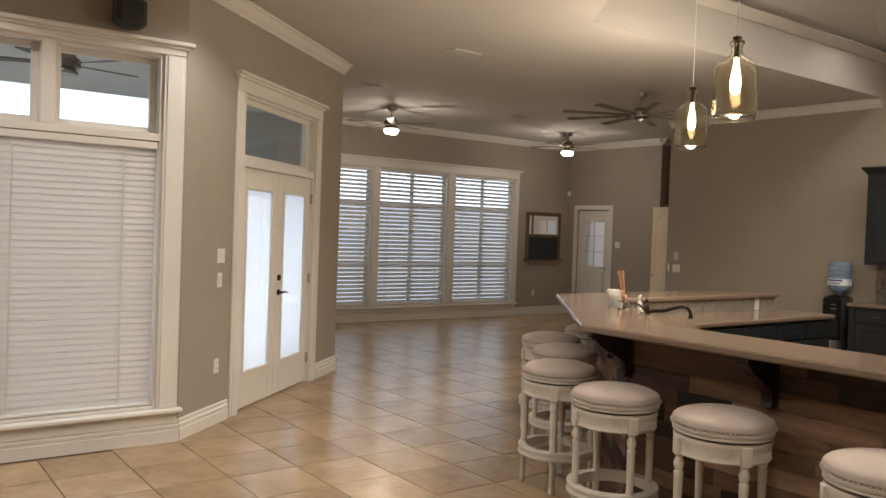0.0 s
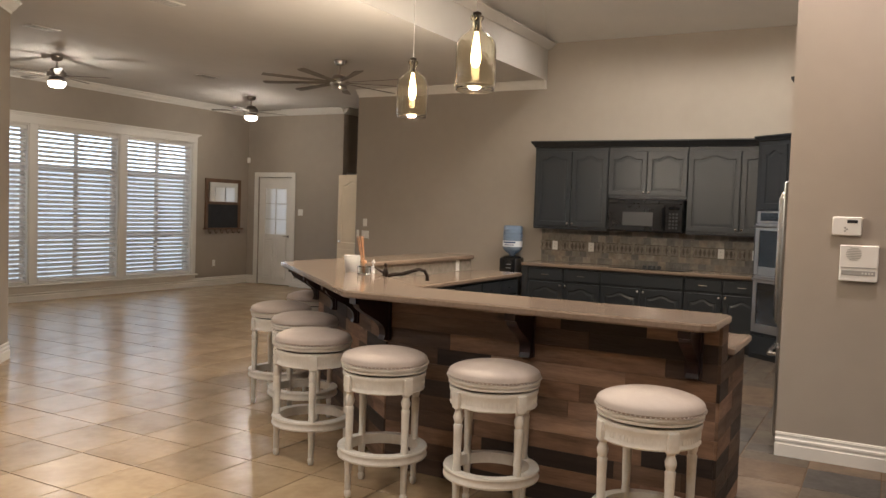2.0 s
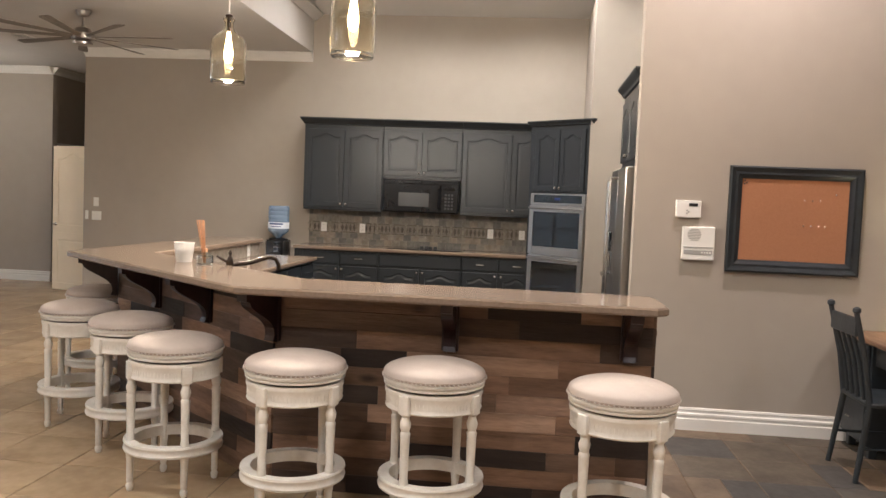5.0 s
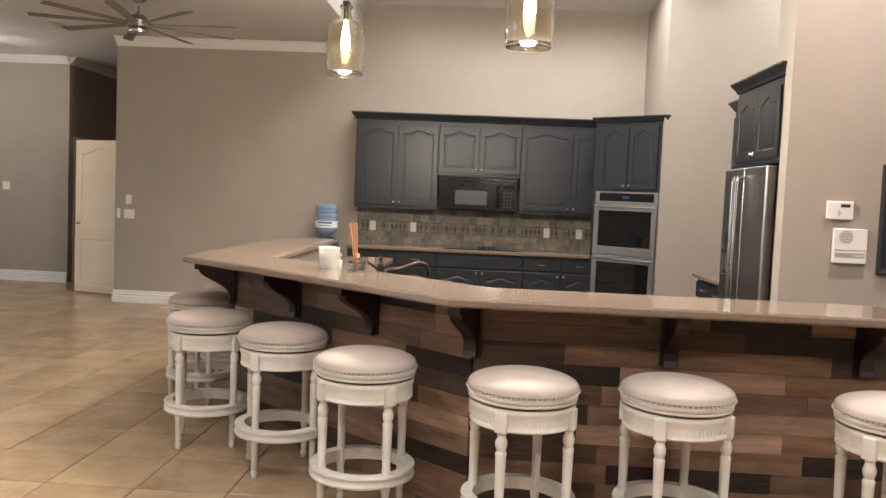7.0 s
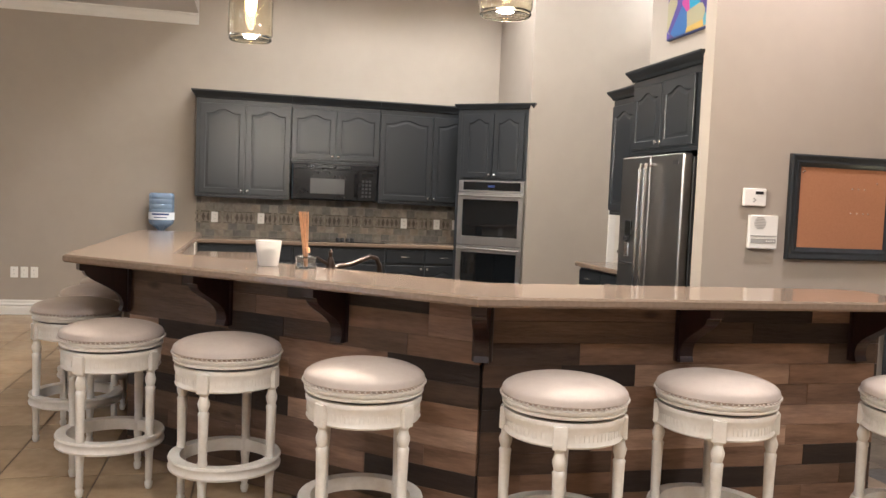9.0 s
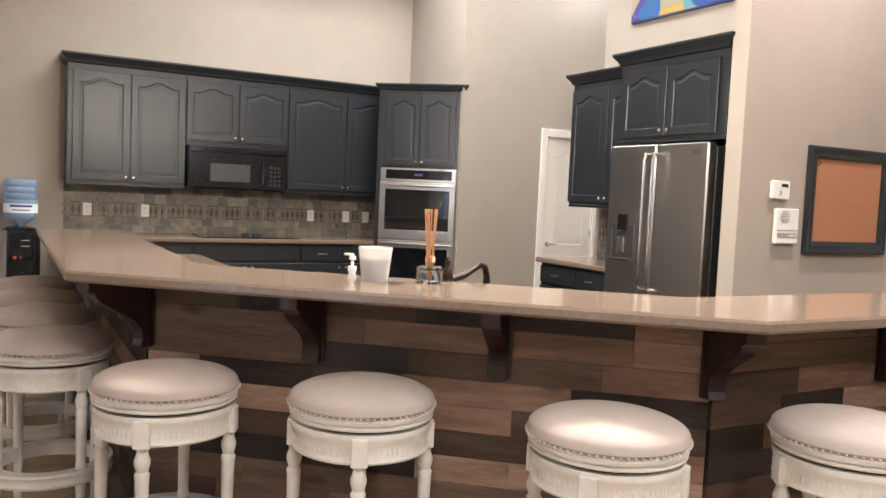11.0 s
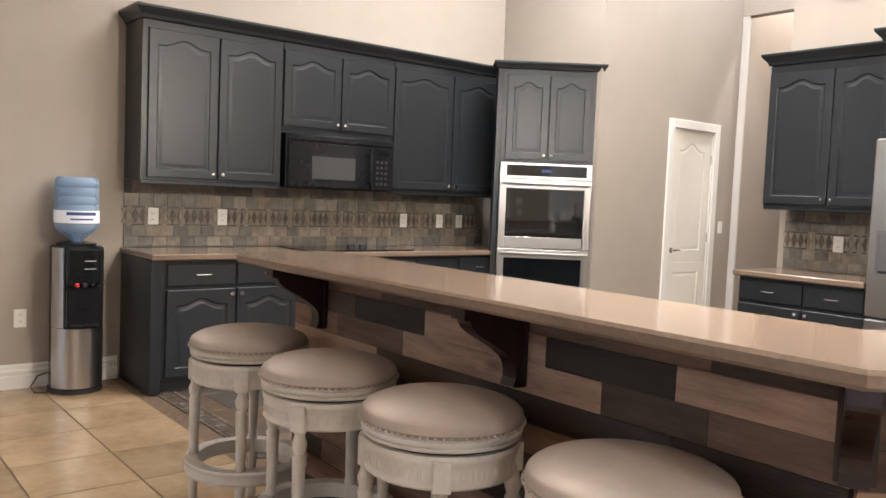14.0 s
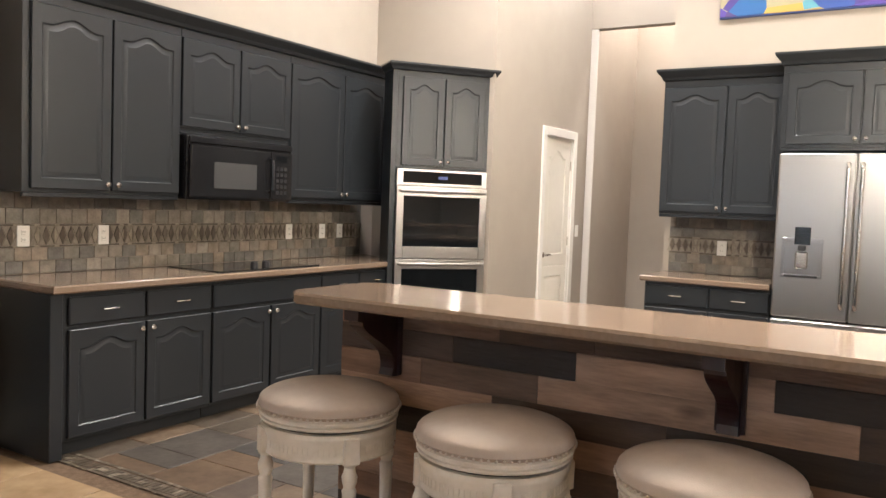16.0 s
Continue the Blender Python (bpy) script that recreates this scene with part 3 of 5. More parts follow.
def panel_door(name, m, w, h, mat, label, kind="", arch=True):
    """A moulded two-panel door leaf, room face towards -y, hinge at its right edge."""
    ob = thing(name, m, label, "door", kind=kind)
    leaf = Mesh().box(0, w, 0.012, 0.04, 0, h, 0.002)
    leaf.put("leaf", mat, ob)
    fr = Mesh()
    relief(fr, 0, w, 0, h * 0.40, 0.11, 0.10, 0, 0.012)
    relief(fr, 0, w, h * 0.40, h, 0.11, 0.11, 0.07 if arch else 0, 0.012)
    fr.put("panels", mat, ob, True)
    return ob


def relief(me, x0, x1, z0, z1, side, rail, arch, back, steps=18):
    """The front of a raised-panel door: frame, groove and raised field, with an arched head where arch > 0. Front at y = 0, back at y = back."""
    def loop(ins, y):
        a, b, lo, hi = x0 + side + ins, x1 - side - ins, z0 + rail + ins, z1 - rail - ins
        pts = [(a, y, lo), (b, y, lo)]
        for i in range(steps + 1):
            u = 1 - 2 * i / steps
            bump = 0.5 * (1 + math.cos(math.pi * u / 0.78)) if abs(u) < 0.78 else 0.0
            pts.append(((a + b) / 2 + u * (b - a) / 2, y, hi - arch + arch * bump))
        return pts

    def outer(y):
        pts = [(x0, y, z0), (x1, y, z0)]
        for i in range(steps + 1):
            pts.append((x1 - (x1 - x0) * i / steps, y, z1))
        return pts

    e = 0.003
    o2 = [(min(max(p[0], x0 + e), x1 - e), 0.0, min(max(p[2], z0 + e), z1 - e)) for p in outer(0)]
    me.loft([outer(back), outer(e), o2, loop(0, 0.0), loop(0.006, 0.007), loop(0.014, 0.008), loop(0.036, 0.0015)], cap=False)
    last = loop(0.036, 0.0015)
    me.add(last, [tuple(range(len(last)))])


def lever(parent, x, z, mat=M_CHROME, way=1):
    h = Mesh().lathe([(0.026, 0), (0.026, 0.008), (0.012, 0.014), (0.012, 0.045)], 14)
    h = Mesh().add([(a, -c, b) for a, b, c in h.v], h.f)
    h.tube([(0, -0.042, 0), (way * 0.04, -0.046, 0.004), (way * 0.09, -0.044, -0.002)], [0.009, 0.009, 0.006])
    h.put("lever_handle", mat, parent, True, pose(x, 0, z))


# pantry door
pd = thing("door_2", M_P, "white casing round the narrow pantry door", "door frame", kind="structure")
me = Mesh()
for a, b in ((0.84, 0.92), (1.57, 1.65)):
    me.box(a, b, -0.02, 0, 0, 2.15, 0.004)
me.box(0.92, 1.57, -0.02, 0, 2.07, 2.15, 0.004)
for a, b in ((0.92, 0.93), (1.56, 1.57)):
    me.box(a, b, 0.0, 0.12, 0, 2.07)
me.put("casing", M_TRIM, pd)
Mesh().box(0.92, 1.57, 0.006, 0.06, 2.052, 2.069).put("stop", M_TRIM, pd)
d = panel_door("pantry_door", M_P @ pose(0.933, 0.012, 0.01), 0.624, 2.045, M_DOOR, "closed white two-panel interior door with nickel lever", "structure")
lever(d, 0.06, 0.93)
for z in (0.25, 1.05, 1.80):
    Mesh().box(0.617, 0.633, -0.01, 0.01, z - 0.045, z + 0.045, 0.003).put("hinge", M_CHROME, d)
plate(M_P, 1.76, 1.16)

# cased opening to the passage
me = Mesh()
me.box(8.725, 8.80, -0.87, -0.845, 0, 3.24, 0.004)
me.box(7.55, 8.80, -0.875, -0.845, 3.242, 3.36, 0.004)
structure(me, "trim_passage", M_CEIL, "cream casing round the tall passage opening", "trim")

# back door in the east wall
bd = thing("door_3", M_E, "white half-glazed back door in white casing, closed", "door", kind="structure")
me = Mesh()
for a, b in ((0.18, 0.27), (1.10, 1.19)):
    me.box(a, b, -0.02, 0, 0, 2.17, 0.004)
me.box(0.27, 1.10, -0.02, 0, 2.08, 2.17, 0.004)
me.put("casing", M_TRIM, bd)
lf = Mesh()
for x0, x1, z0, z1 in ((0.275, 0.42, 0.01, 2.07), (0.95, 1.095, 0.01, 2.07), (0.42, 0.95, 0.01, 0.98), (0.42, 0.95, 1.86, 2.07), (0.42, 0.95, 1.26, 1.28), (0.42, 0.95, 1.56, 1.58), (0.675, 0.69, 0.98, 1.86)):
    lf.box(x0, x1, 0.03, 0.07, z0, z1, 0.002)
for x0, x1 in ((0.40, 0.64), (0.73, 0.97)):
    relief(lf, x0, x1, 0.12, 0.90, 0.02, 0.02, 0, 0.03)
lf.put("leaf", M_TRIM, bd)
g = Mesh().box(0.42, 0.95, 0.048, 0.053, 0.98, 1.86).put("pane", M_FROST, bd)
g.visible_shadow = False
lever(bd, 1.03, 0.95, M_FANBODY, -1)
plate(M_E, 1.32, 1.42, w=0.115)
plate(M_N, 11.56 - X - 0.75, 0.42, "outlet")

# hall doorway with its open door
hd_ = thing("door_4", M_H, "dark-shadowed white casing of the hall doorway", "door frame", kind="structure")
me = Mesh()
for a, b in ((0.13, 0.22), (1.08, 1.17)):
    me.box(a, b, -0.02, 0, 0, 2.19, 0.004)
me.box(0.22, 1.08, -0.02, 0, 2.10, 2.19, 0.004)
me.put("casing", M_TRIM, hd_)
d = panel_door("hall_door", pose(10.80, 8.75, 0.01, 0, 0, -110), 0.82, 2.08, M_HALLDOOR, "open cream two-panel door in the hall", "structure")
lever(d, 0.07, 0.95, way=1)
for a, b in spans:
    daylight(M_N, a - X, b - X, 0.27, 2.59, watts=PANE * 0.55)
daylight(M_L, 3.12, 4.95, 0.27, 2.13, watts=PANE * 2.2)
daylight(M_SL, 0.90, 2.40, 0.3, 1.9, watts=PANE * 2.2)
daylight(M_E, 0.42, 0.95, 0.98, 1.86, watts=PANE * 0.5)

# porch outside the big window and double doors
structure(Mesh().prism([(-3.2, 5.92), (1.9, 5.92), (4.2, 7.9), (4.2, 9.6), (-3.2, 9.6)], 2.98, 3.1), "ceiling_porch", M_TRIM, "pale boarded porch ceiling outside", "ceiling")
# Slab widened well past the porch, a pale reflector for the porch ceiling.
structure(Mesh().prism([(-9.0, 5.92), (1.9, 5.92), (4.2, 7.9), (4.2, 15.9), (-9.0, 15.9)], -0.16, -0.02), "pavement", M_FENCE, "pale porch slab outside, widened to bounce light onto the ceiling", "pavement")
sp = thing("wall_speaker", pose(1.50, 5.76, 2.86), "small dark speaker on a white bracket on the wall", "speaker")
Mesh().box(-0.10, 0.10, -0.19, -0.04, 0.0, 0.21, 0.03).put("cabinet", M_MBLACK, sp)
Mesh().box(-0.06, 0.06, -0.16, -0.001, 0.215, 0.27, 0.01).put("bracket", M_PLATE, sp)

# ---- cabinets ----
def knob(parent, x, y, z):
    k = Mesh().lathe([(0.006, 0), (0.006, 0.012), (0.014, 0.016), (0.016, 0.022), (0.012, 0.028), (0.004, 0.030)], 12)
    Mesh().add([(a, -c, b) for a, b, c in k.v], k.f).put("knob", M_CHROME, parent, True, pose(x, y, z))


def pull(parent, x, y, z):
    Mesh().tube([(-0.045, 0, 0), (-0.045, -0.022, 0), (-0.02, -0.028, 0), (0.02, -0.028, 0), (0.045, -0.022, 0), (0.045, 0, 0)], 0.005, 8).put("pull", M_CHROME, parent, True, pose(x, y, z))


def door(parent, x0, x1, z0, z1, y, arch=True, knob_at="", side=0.055):
    me = Mesh()
    relief(me, 0, x1 - x0, 0, z1 - z0, side, side, 0.045 if arch else 0, 0.02)
    ob = me.put("door", M_CAB, parent, True, pose(x0, y - 0.0205, z0))
    w, h = x1 - x0, z1 - z0
    if knob_at:
        knob(ob, 0.028 if "l" in knob_at else w - 0.028, 0, 0.035 if "b" in knob_at else h - 0.035)
    return ob


def drawer(parent, x0, x1, z0, z1, y, handle=True):
    me = Mesh().box(0, x1 - x0, 0.0, 0.02, 0, z1 - z0, 0.006)
    ob = me.put("drawer_front", M_CAB, parent, False, pose(x0, y - 0.0205, z0))
    if handle:
        pull(ob, (x1 - x0) / 2, 0, (z1 - z0) / 2)


def crown_top(me, x0, x1, y, depth, z, ends=(1, 1), out=0.055, h=0.085):
    prof = [(0, 0), (0.012, 0.004), (0.02, 0.025), (out - 0.01, h - 0.03), (out, h - 0.015), (out, h)]
    rings = []
    for o, dz in prof:
        a, b = x0 - o * ends[0], x1 + o * ends[1]
        rings.append([(a, y - o, z + dz), (b, y - o, z + dz), (b, y + depth, z + dz), (a, y + depth, z + dz)])
    me.loft(rings)


def upper(m, w, z0, z1, depth, splits, label, arch=True, crown=(0, 0), knobs="b"):
    """A wall cabinet: carcass, doors, crown. Its back is at y = 0, the room towards -y."""
    ob = thing("wall_cabinet", m, label, "cabinet", "kitchen wall cabinets")
    me = Mesh().box(0, w, -depth, -0.002, z0, z1, 0.002)
    me.box(0.002, w - 0.002, -depth - 0.006, -depth, z1 - 0.05, z1 - 0.002)
    me.put("body", M_CAB, ob)
    c = Mesh()
    crown_top(c, 0, w, -depth - 0.008, depth + 0.004, z1 + 0.001, crown)
    c.put("crown", M_CAB, ob)
    Mesh().box(0.004, w - 0.004, -depth - 0.004, -depth + 0.02, z0 - 0.025, z0 - 0.001, 0.003).put("light_rail", M_CAB, ob)
    for i, (a, b) in enumerate(zip(splits, splits[1:])):
        left = knobs[i] if len(knobs) > i else "r"
        door(ob, a + 0.006, b - 0.006, z0 + 0.02, z1 - 0.055, -depth - 0.001, arch, left + "b")
    return ob


def base_unit(m, w, splits, depth=0.60, label="charcoal painted base cabinet with raised-panel doors", drawers=True, knobs="rl", end=False):
    ob = thing("base_cabinet", m, label, "cabinet", "kitchen base cabinets")
    me = Mesh().box(0, w, -depth, -0.002, 0.09, 0.868, 0.002)
    me.box(0.002, w - 0.002, -depth + 0.07, -0.002, 0.002, 0.09)
    if end:
        me.box(-0.012, 0.06, -depth - 0.010, -0.002, 0.002, 0.868, 0.004)
    me.put("body", M_CAB, ob)
    for i, (a, b) in enumerate(zip(splits, splits[1:])):
        if drawers:
            drawer(ob, a + 0.008, b - 0.008, 0.70, 0.845, -depth - 0.001)
        door(ob, a + 0.008, b - 0.008, 0.11, 0.675, -depth - 0.001, True, knobs[i % 2] + "t")
    if not drawers:
        drawer(ob, splits[0] + 0.008, splits[-1] - 0.008, 0.70, 0.845, -depth - 0.001, False)
    return ob


KE = pose(XK, 4.70, 0, 0, 0, -90)          # along the kitchen wall, from its free end
upper(KE, 1.01, 1.38, 2.42, 0.33, (0.035, 0.52, 1.005), "charcoal wall cabinet with two arched raised-panel doors", crown=(1, 0), knobs="rl")
upper(KE @ pose(1.011, 0, 0), 0.985, 1.80, 2.42, 0.33, (0, 0.49, 0.985), "short charcoal cabinet above the black microwave", knobs="rl")
upper(KE @ pose(1.997, 0, 0), 1.18, 1.38, 2.42, 0.33, (0, 0.615, 1.175), "charcoal wall cabinet beside the oven tower", knobs="rl")
base_unit(KE, 1.045, (0.08, 0.56, 1.04), end=True)
base_unit(KE @ pose(1.047, 0, 0), 1.02, (0, 0.51, 1.02), drawers=False, label="charcoal base cabinet under the cooktop")
base_unit(KE @ pose(2.069, 0, 0), 0.88, (0, 0.44, 0.88))

ct = Mesh().prism([(XK - 0.001, 4.72), (9.36, 4.72), (9.36, 1.80), (9.42, 1.72), (XK - 0.001, 1.28)], 0.87, 0.912, 0.008)
tagged(ct.put("kitchen_counter", M_COUNTER), "tan speckled stone counter along the kitchen wall", "counter")

# backsplash mosaic
def splash(m, w, z0, z1, label):
    ob = thing("backsplash", m, label, "backsplash", kind="structure")
    Mesh().box(0, w, -0.006, -0.001, z0, z1).put("grout", M_JOINT, ob)
    dm = Mesh()
    p = 0.1
    lo, hi = 1.062, 1.196
    shapes = {}
    for zs, ze in ((z0, lo), (hi, z1)):
        for k in range(2):
            za, hh = zs + (ze - zs) * k / 2, (ze - zs) / 2
            x = -p * (0.5 if k else 0)
            while x < w - 0.01:
                a, b = max(x, 0), min(x + p, w)
                key = (round(b - a, 3), round(hh, 3))
                if key not in shapes:
                    shapes[key] = Mesh().box(0.0015, b - a - 0.0015, -0.011, -0.004, 0.0015, hh - 0.0015, 0.0015).data("stone_tile", M_SPLASH)
                o = new("stone_tile", shapes[key])
                o.parent, o.matrix_basis = ob, pose(a, -random.uniform(0, 0.0015), za)
                x += p
    n = int(w / 0.052)
    for k in range(n):
        x = (k + 0.5) * w / n
        h, g = (hi - lo) / 2 - 0.014, 0.021
        zc = (lo + hi) / 2
        dm.loft([[(x - g, y, zc), (x, y, zc - h), (x + g, y, zc), (x, y, zc + h)] for y in (-0.012, -0.003)])
    for z in (lo + 0.006, hi - 0.006):
        dm.box(0, w, -0.013, -0.003, z - 0.005, z + 0.005)
    dm.put("accent_diamonds", M_DIAMOND, ob)["kind"] = "stuff"
    bg = Mesh()
    for k in range(n + 1):
        x = k * w / n
        h, g = (hi - lo) / 2 - 0.016, 0.018
        zc = (lo + hi) / 2
        for s in (-1, 1):
            bg.loft([[(x - g, y, zc + s * h), (x, y, zc + s * h * 0.12), (x + g, y, zc + s * h)] for y in (-0.009, -0.003)])
    bg.put("accent_triangles", M_SPLASH, ob)["kind"] = "stuff"
    return ob


splash(KE @ pose(0.0, 0, 0), 3.30, 0.914, 1.375, "brown slate mosaic backsplash with a diamond accent band")
KES = KE @ pose(0, -0.0125, 0)
for s in (0.20, 0.71, 2.37, 2.77, 3.0):
    plate(KES, s, 1.128, "outlet", group="backsplash outlets")
plate(pose(XK, 0, 0, 0, 0, -90), -7.64, 1.322)
plate(pose(XK, 0, 0, 0, 0, -90), -7.63, 1.137, w=0.135)
plate(pose(XK, 0, 0, 0, 0, -90), -7.77, 1.143, w=0.045)
plate(pose(XK, 0, 0, 0, 0, -90), -5.336, 0.455, "outlet")
for dx in (-0.10, 0.0, 0.10):
    plate(pose(XK, 0, 0, 0, 0, -90), -6.466 + dx, 0.459, "outlet")

# cooktop
ck = thing("cooktop", pose(9.67, 3.10, 0.9135, 0, 0, -90), "black glass cooktop with dark knobs in the counter", "cooktop")
Mesh().box(-0.46, 0.46, -0.25, 0.26, 0, 0.006, 0.002).put("glass", M_BGLASS, ck)
Mesh().box(-0.465, 0.465, -0.258, -0.25, 0, 0.008, 0.002).put("rim", M_BLACK, ck)
for i in range(4):
    Mesh().lathe([(0.025, 0), (0.025, 0.020), (0.020, 0.034)], 14).put("knob", M_MBLACK, ck, True, pose(-0.05 + (i % 2) * 0.055 + (i // 2) * 0.11, -0.12 + (i % 2) * 0.05, 0.0065))

# microwave
mw = thing("microwave", KE @ pose(1.03, 0, 1.365), "black over-the-range microwave with grey door window", "microwave")
Mesh().box(0, 0.945, -0.38, -0.014, 0, 0.405, 0.006).put("body", M_BLACK, mw)
Mesh().box(0.01, 0.72, -0.405, -0.381, 0.012, 0.345, 0.006).put("door", M_BLACK, mw)
Mesh().box(0.20, 0.58, -0.409, -0.404, 0.075, 0.245, 0.002).put("window", M_MWIN, mw)
Mesh().box(0.73, 0.935, -0.402, -0.381, 0.012, 0.345, 0.004).put("control_panel", M_BLACK, mw)
Mesh().box(0.01, 0.935, -0.40, -0.381, 0.355, 0.398, 0.004).put("vent_grille", M_BLACK, mw)
Mesh().tube([(0.70, -0.405, 0.06), (0.70, -0.44, 0.08), (0.70, -0.445, 0.18), (0.70, -0.44, 0.28), (0.70, -0.405, 0.30)], 0.011, 8).put("handle", M_BLACK, mw, True)
for r in range(5):
    for c in range(3):
        Mesh().box(0.775 + c * 0.04, 0.80 + c * 0.04, -0.404, -0.4015, 0.05 + r * 0.042, 0.075 + r * 0.042).put("button", M_MBLACK, mw)
Mesh().box(0.77, 0.90, -0.404, -0.4015, 0.28, 0.32).put("display", M_BGLASS, mw)

# oven tower, set across the corner
OV = pose(9.362, 1.868, 0, 0, 0, math.degrees(math.atan2(-0.687, -0.547)))
OW = 0.875
ot = thing("oven_cabinet", OV, "tall charcoal corner cabinet housing a double oven", "cabinet", "kitchen tall cabinets")
bd_ = Mesh()
for x0, x1, z0, z1 in ((0, 0.045, 0.002, 2.44), (OW - 0.045, OW, 0.002, 2.44), (0.045, OW - 0.045, 0.002, 0.30), (0.045, OW - 0.045, 1.665, 2.44)):
    bd_.box(x0, x1, 0, 0.24, z0, z1, 0.002)
bd_.box(0.045, OW - 0.045, 0.06, 0.24, 0.30, 1.665)
bd_.put("body", M_CAB, ot)
c = Mesh()
crown_top(c, 0, OW, -0.006, 0.25, 2.441, (1, 1), 0.035, 0.06)
c.put("crown", M_CAB, ot)
door(ot, 0.085, OW / 2 - 0.004, 1.69, 2.39, -0.001, True, "rb")
door(ot, OW / 2 + 0.004, OW - 0.085, 1.69, 2.39, -0.001, True, "lb")
drawer(ot, 0.05, OW - 0.05, 0.06, 0.27, -0.001)
ov = thing("double_oven", OV @ pose(0.05, 0, 0.305), "stainless steel built-in double wall oven with black glass", "oven")
W = OW - 0.10
Mesh().box(0, W, 0.0, 0.055, 0, 1.355, 0.002).put("body", M_DSTEEL, ov)
Mesh().box(0, W, -0.022, 0.0, 1.225, 1.355, 0.004).put("control_panel", M_STEEL, ov)
Mesh().box(0.055, W - 0.045, -0.0245, -0.0215, 1.247, 1.338, 0.001).put("display", M_BGLASS, ov)
Mesh().box(0.35, 0.43, -0.0255, -0.0243, 1.28, 1.305).put("clock", M_NAVY, ov)
for z0, z1 in ((0.0, 0.63), (0.64, 1.215)):
    h = z1 - z0
    fr = Mesh()
    for a, b, p, q in ((0, 0.06, 0, h), (W - 0.06, W, 0, h), (0.06, W - 0.06, 0, 0.095), (0.06, W - 0.06, h - 0.075, h)):
        fr.box(a, b, 0, 0.035, p, q, 0.003)
    fr.put("door", M_STEEL, ov, False, pose(0, -0.036, z0))
    Mesh().box(0.058, W - 0.058, 0.008, 0.03, 0.093, h - 0.073).put("window", M_BGLASS, ov, False, pose(0, -0.036, z0))
    Mesh().tube([(0.03, -0.005, h - 0.035), (0.03, -0.045, h - 0.032), (0.06, -0.05, h - 0.032), (W - 0.06, -0.05, h - 0.032), (W - 0.03, -0.045, h - 0.032), (W - 0.03, -0.005, h - 0.035)], 0.011, 8).put("handle", M_STEEL, ov, True, pose(0, -0.036, z0))

# fridge wall run
KS = pose(7.50, 0.5, 0, 0, 0, 180)          # runs towards -x, room towards +y
upper(KS @ pose(0, 0, 0), 0.90, 1.38, 2.40, 0.35, (0.0, 0.48, 0.90), "charcoal wall cabinet beside the refrigerator", crown=(1, 0), knobs="rl")
upper(KS @ pose(0.90, 0, 0), 1.03, 1.87, 2.43, 0.60, (0.03, 0.50, 0.97), "deep charcoal cabinet above the refrigerator", crown=(1, 1), knobs="rl")
base_unit(KS, 0.90, (0.0, 0.48, 0.90))
ct = Mesh().prism([(7.53, 0.502), (7.53, 1.15), (6.605, 1.15), (6.605, 0.502)], 0.87, 0.912, 0.008)
tagged(ct.put("side_counter", M_COUNTER), "tan speckled stone counter beside the refrigerator", "counter")
splash(KS, 0.90, 0.914, 1.355, "brown slate mosaic backsplash beside the refrigerator")
plate(KS @ pose(0, -0.0125, 0), 0.42, 1.12, "outlet", group="backsplash outlets")

fr = thing("refrigerator", KS @ pose(0.915, 0, 0.0), "stainless french-door refrigerator with water dispenser", "refrigerator")
Mesh().box(0, 0.96, -0.60, -0.02, 0.012, 1.80, 0.006).put("body", M_MBLACK, fr)
Mesh().box(0.0, 0.478, -0.68, -0.605, 0.70, 1.825, 0.010).put("door", M_STEEL, fr)
Mesh().box(0.482, 0.96, -0.68, -0.605, 0.70, 1.825, 0.010).put("door", M_STEEL, fr)
Mesh().box(0.0, 0.96, -0.68, -0.605, 0.06, 0.69, 0.010).put("freezer_drawer", M_STEEL, fr)
for x in (0.438, 0.522):
    Mesh().tube([(x, -0.68, 0.80), (x, -0.735, 0.80), (x, -0.745, 0.83), (x, -0.745, 1.72), (x, -0.735, 1.75), (x, -0.68, 1.75)], 0.014, 10).put("handle", M_CHROME, fr, True)
Mesh().tube([(0.10, -0.68, 0.62), (0.10, -0.735, 0.62), (0.13, -0.745, 0.62), (0.83, -0.745, 0.62), (0.86, -0.735, 0.62), (0.86, -0.68, 0.62)], 0.014, 10).put("handle", M_CHROME, fr, True)
dsp = Mesh()
for a, b, p, q in ((0.05, 0.07, 1.0, 1.22), (0.29, 0.31, 1.0, 1.22), (0.05, 0.31, 1.22, 1.25), (0.05, 0.31, 0.98, 1.0)):
    dsp.box(a, b, -0.688, -0.679, p, q, 0.002)
dsp.put("dispenser_frame", M_DSTEEL, fr)
Mesh().box(0.07, 0.29, -0.683, -0.6795, 1.0, 1.22).put("dispenser_recess", M_DSTEEL, fr)
Mesh().box(0.14, 0.22, -0.70, -0.683, 1.04, 1.16, 0.01).put("paddle", M_CHROME, fr)
Mesh().box(0.13, 0.23, -0.692, -0.6795, 1.205, 1.325, 0.003).put("display", M_BGLASS, fr)
Mesh().box(0.155, 0.205, -0.715, -0.683, 1.165, 1.204, 0.006).put("spout", M_MBLACK, fr)
Mesh().box(0.075, 0.285, -0.70, -0.683, 0.985, 1.0, 0.003).put("drip_tray", M_MBLACK, fr)
Mesh().box(0.82, 0.90, -0.6825, -0.6795, 1.745, 1.775).put("badge", M_DSTEEL, fr)

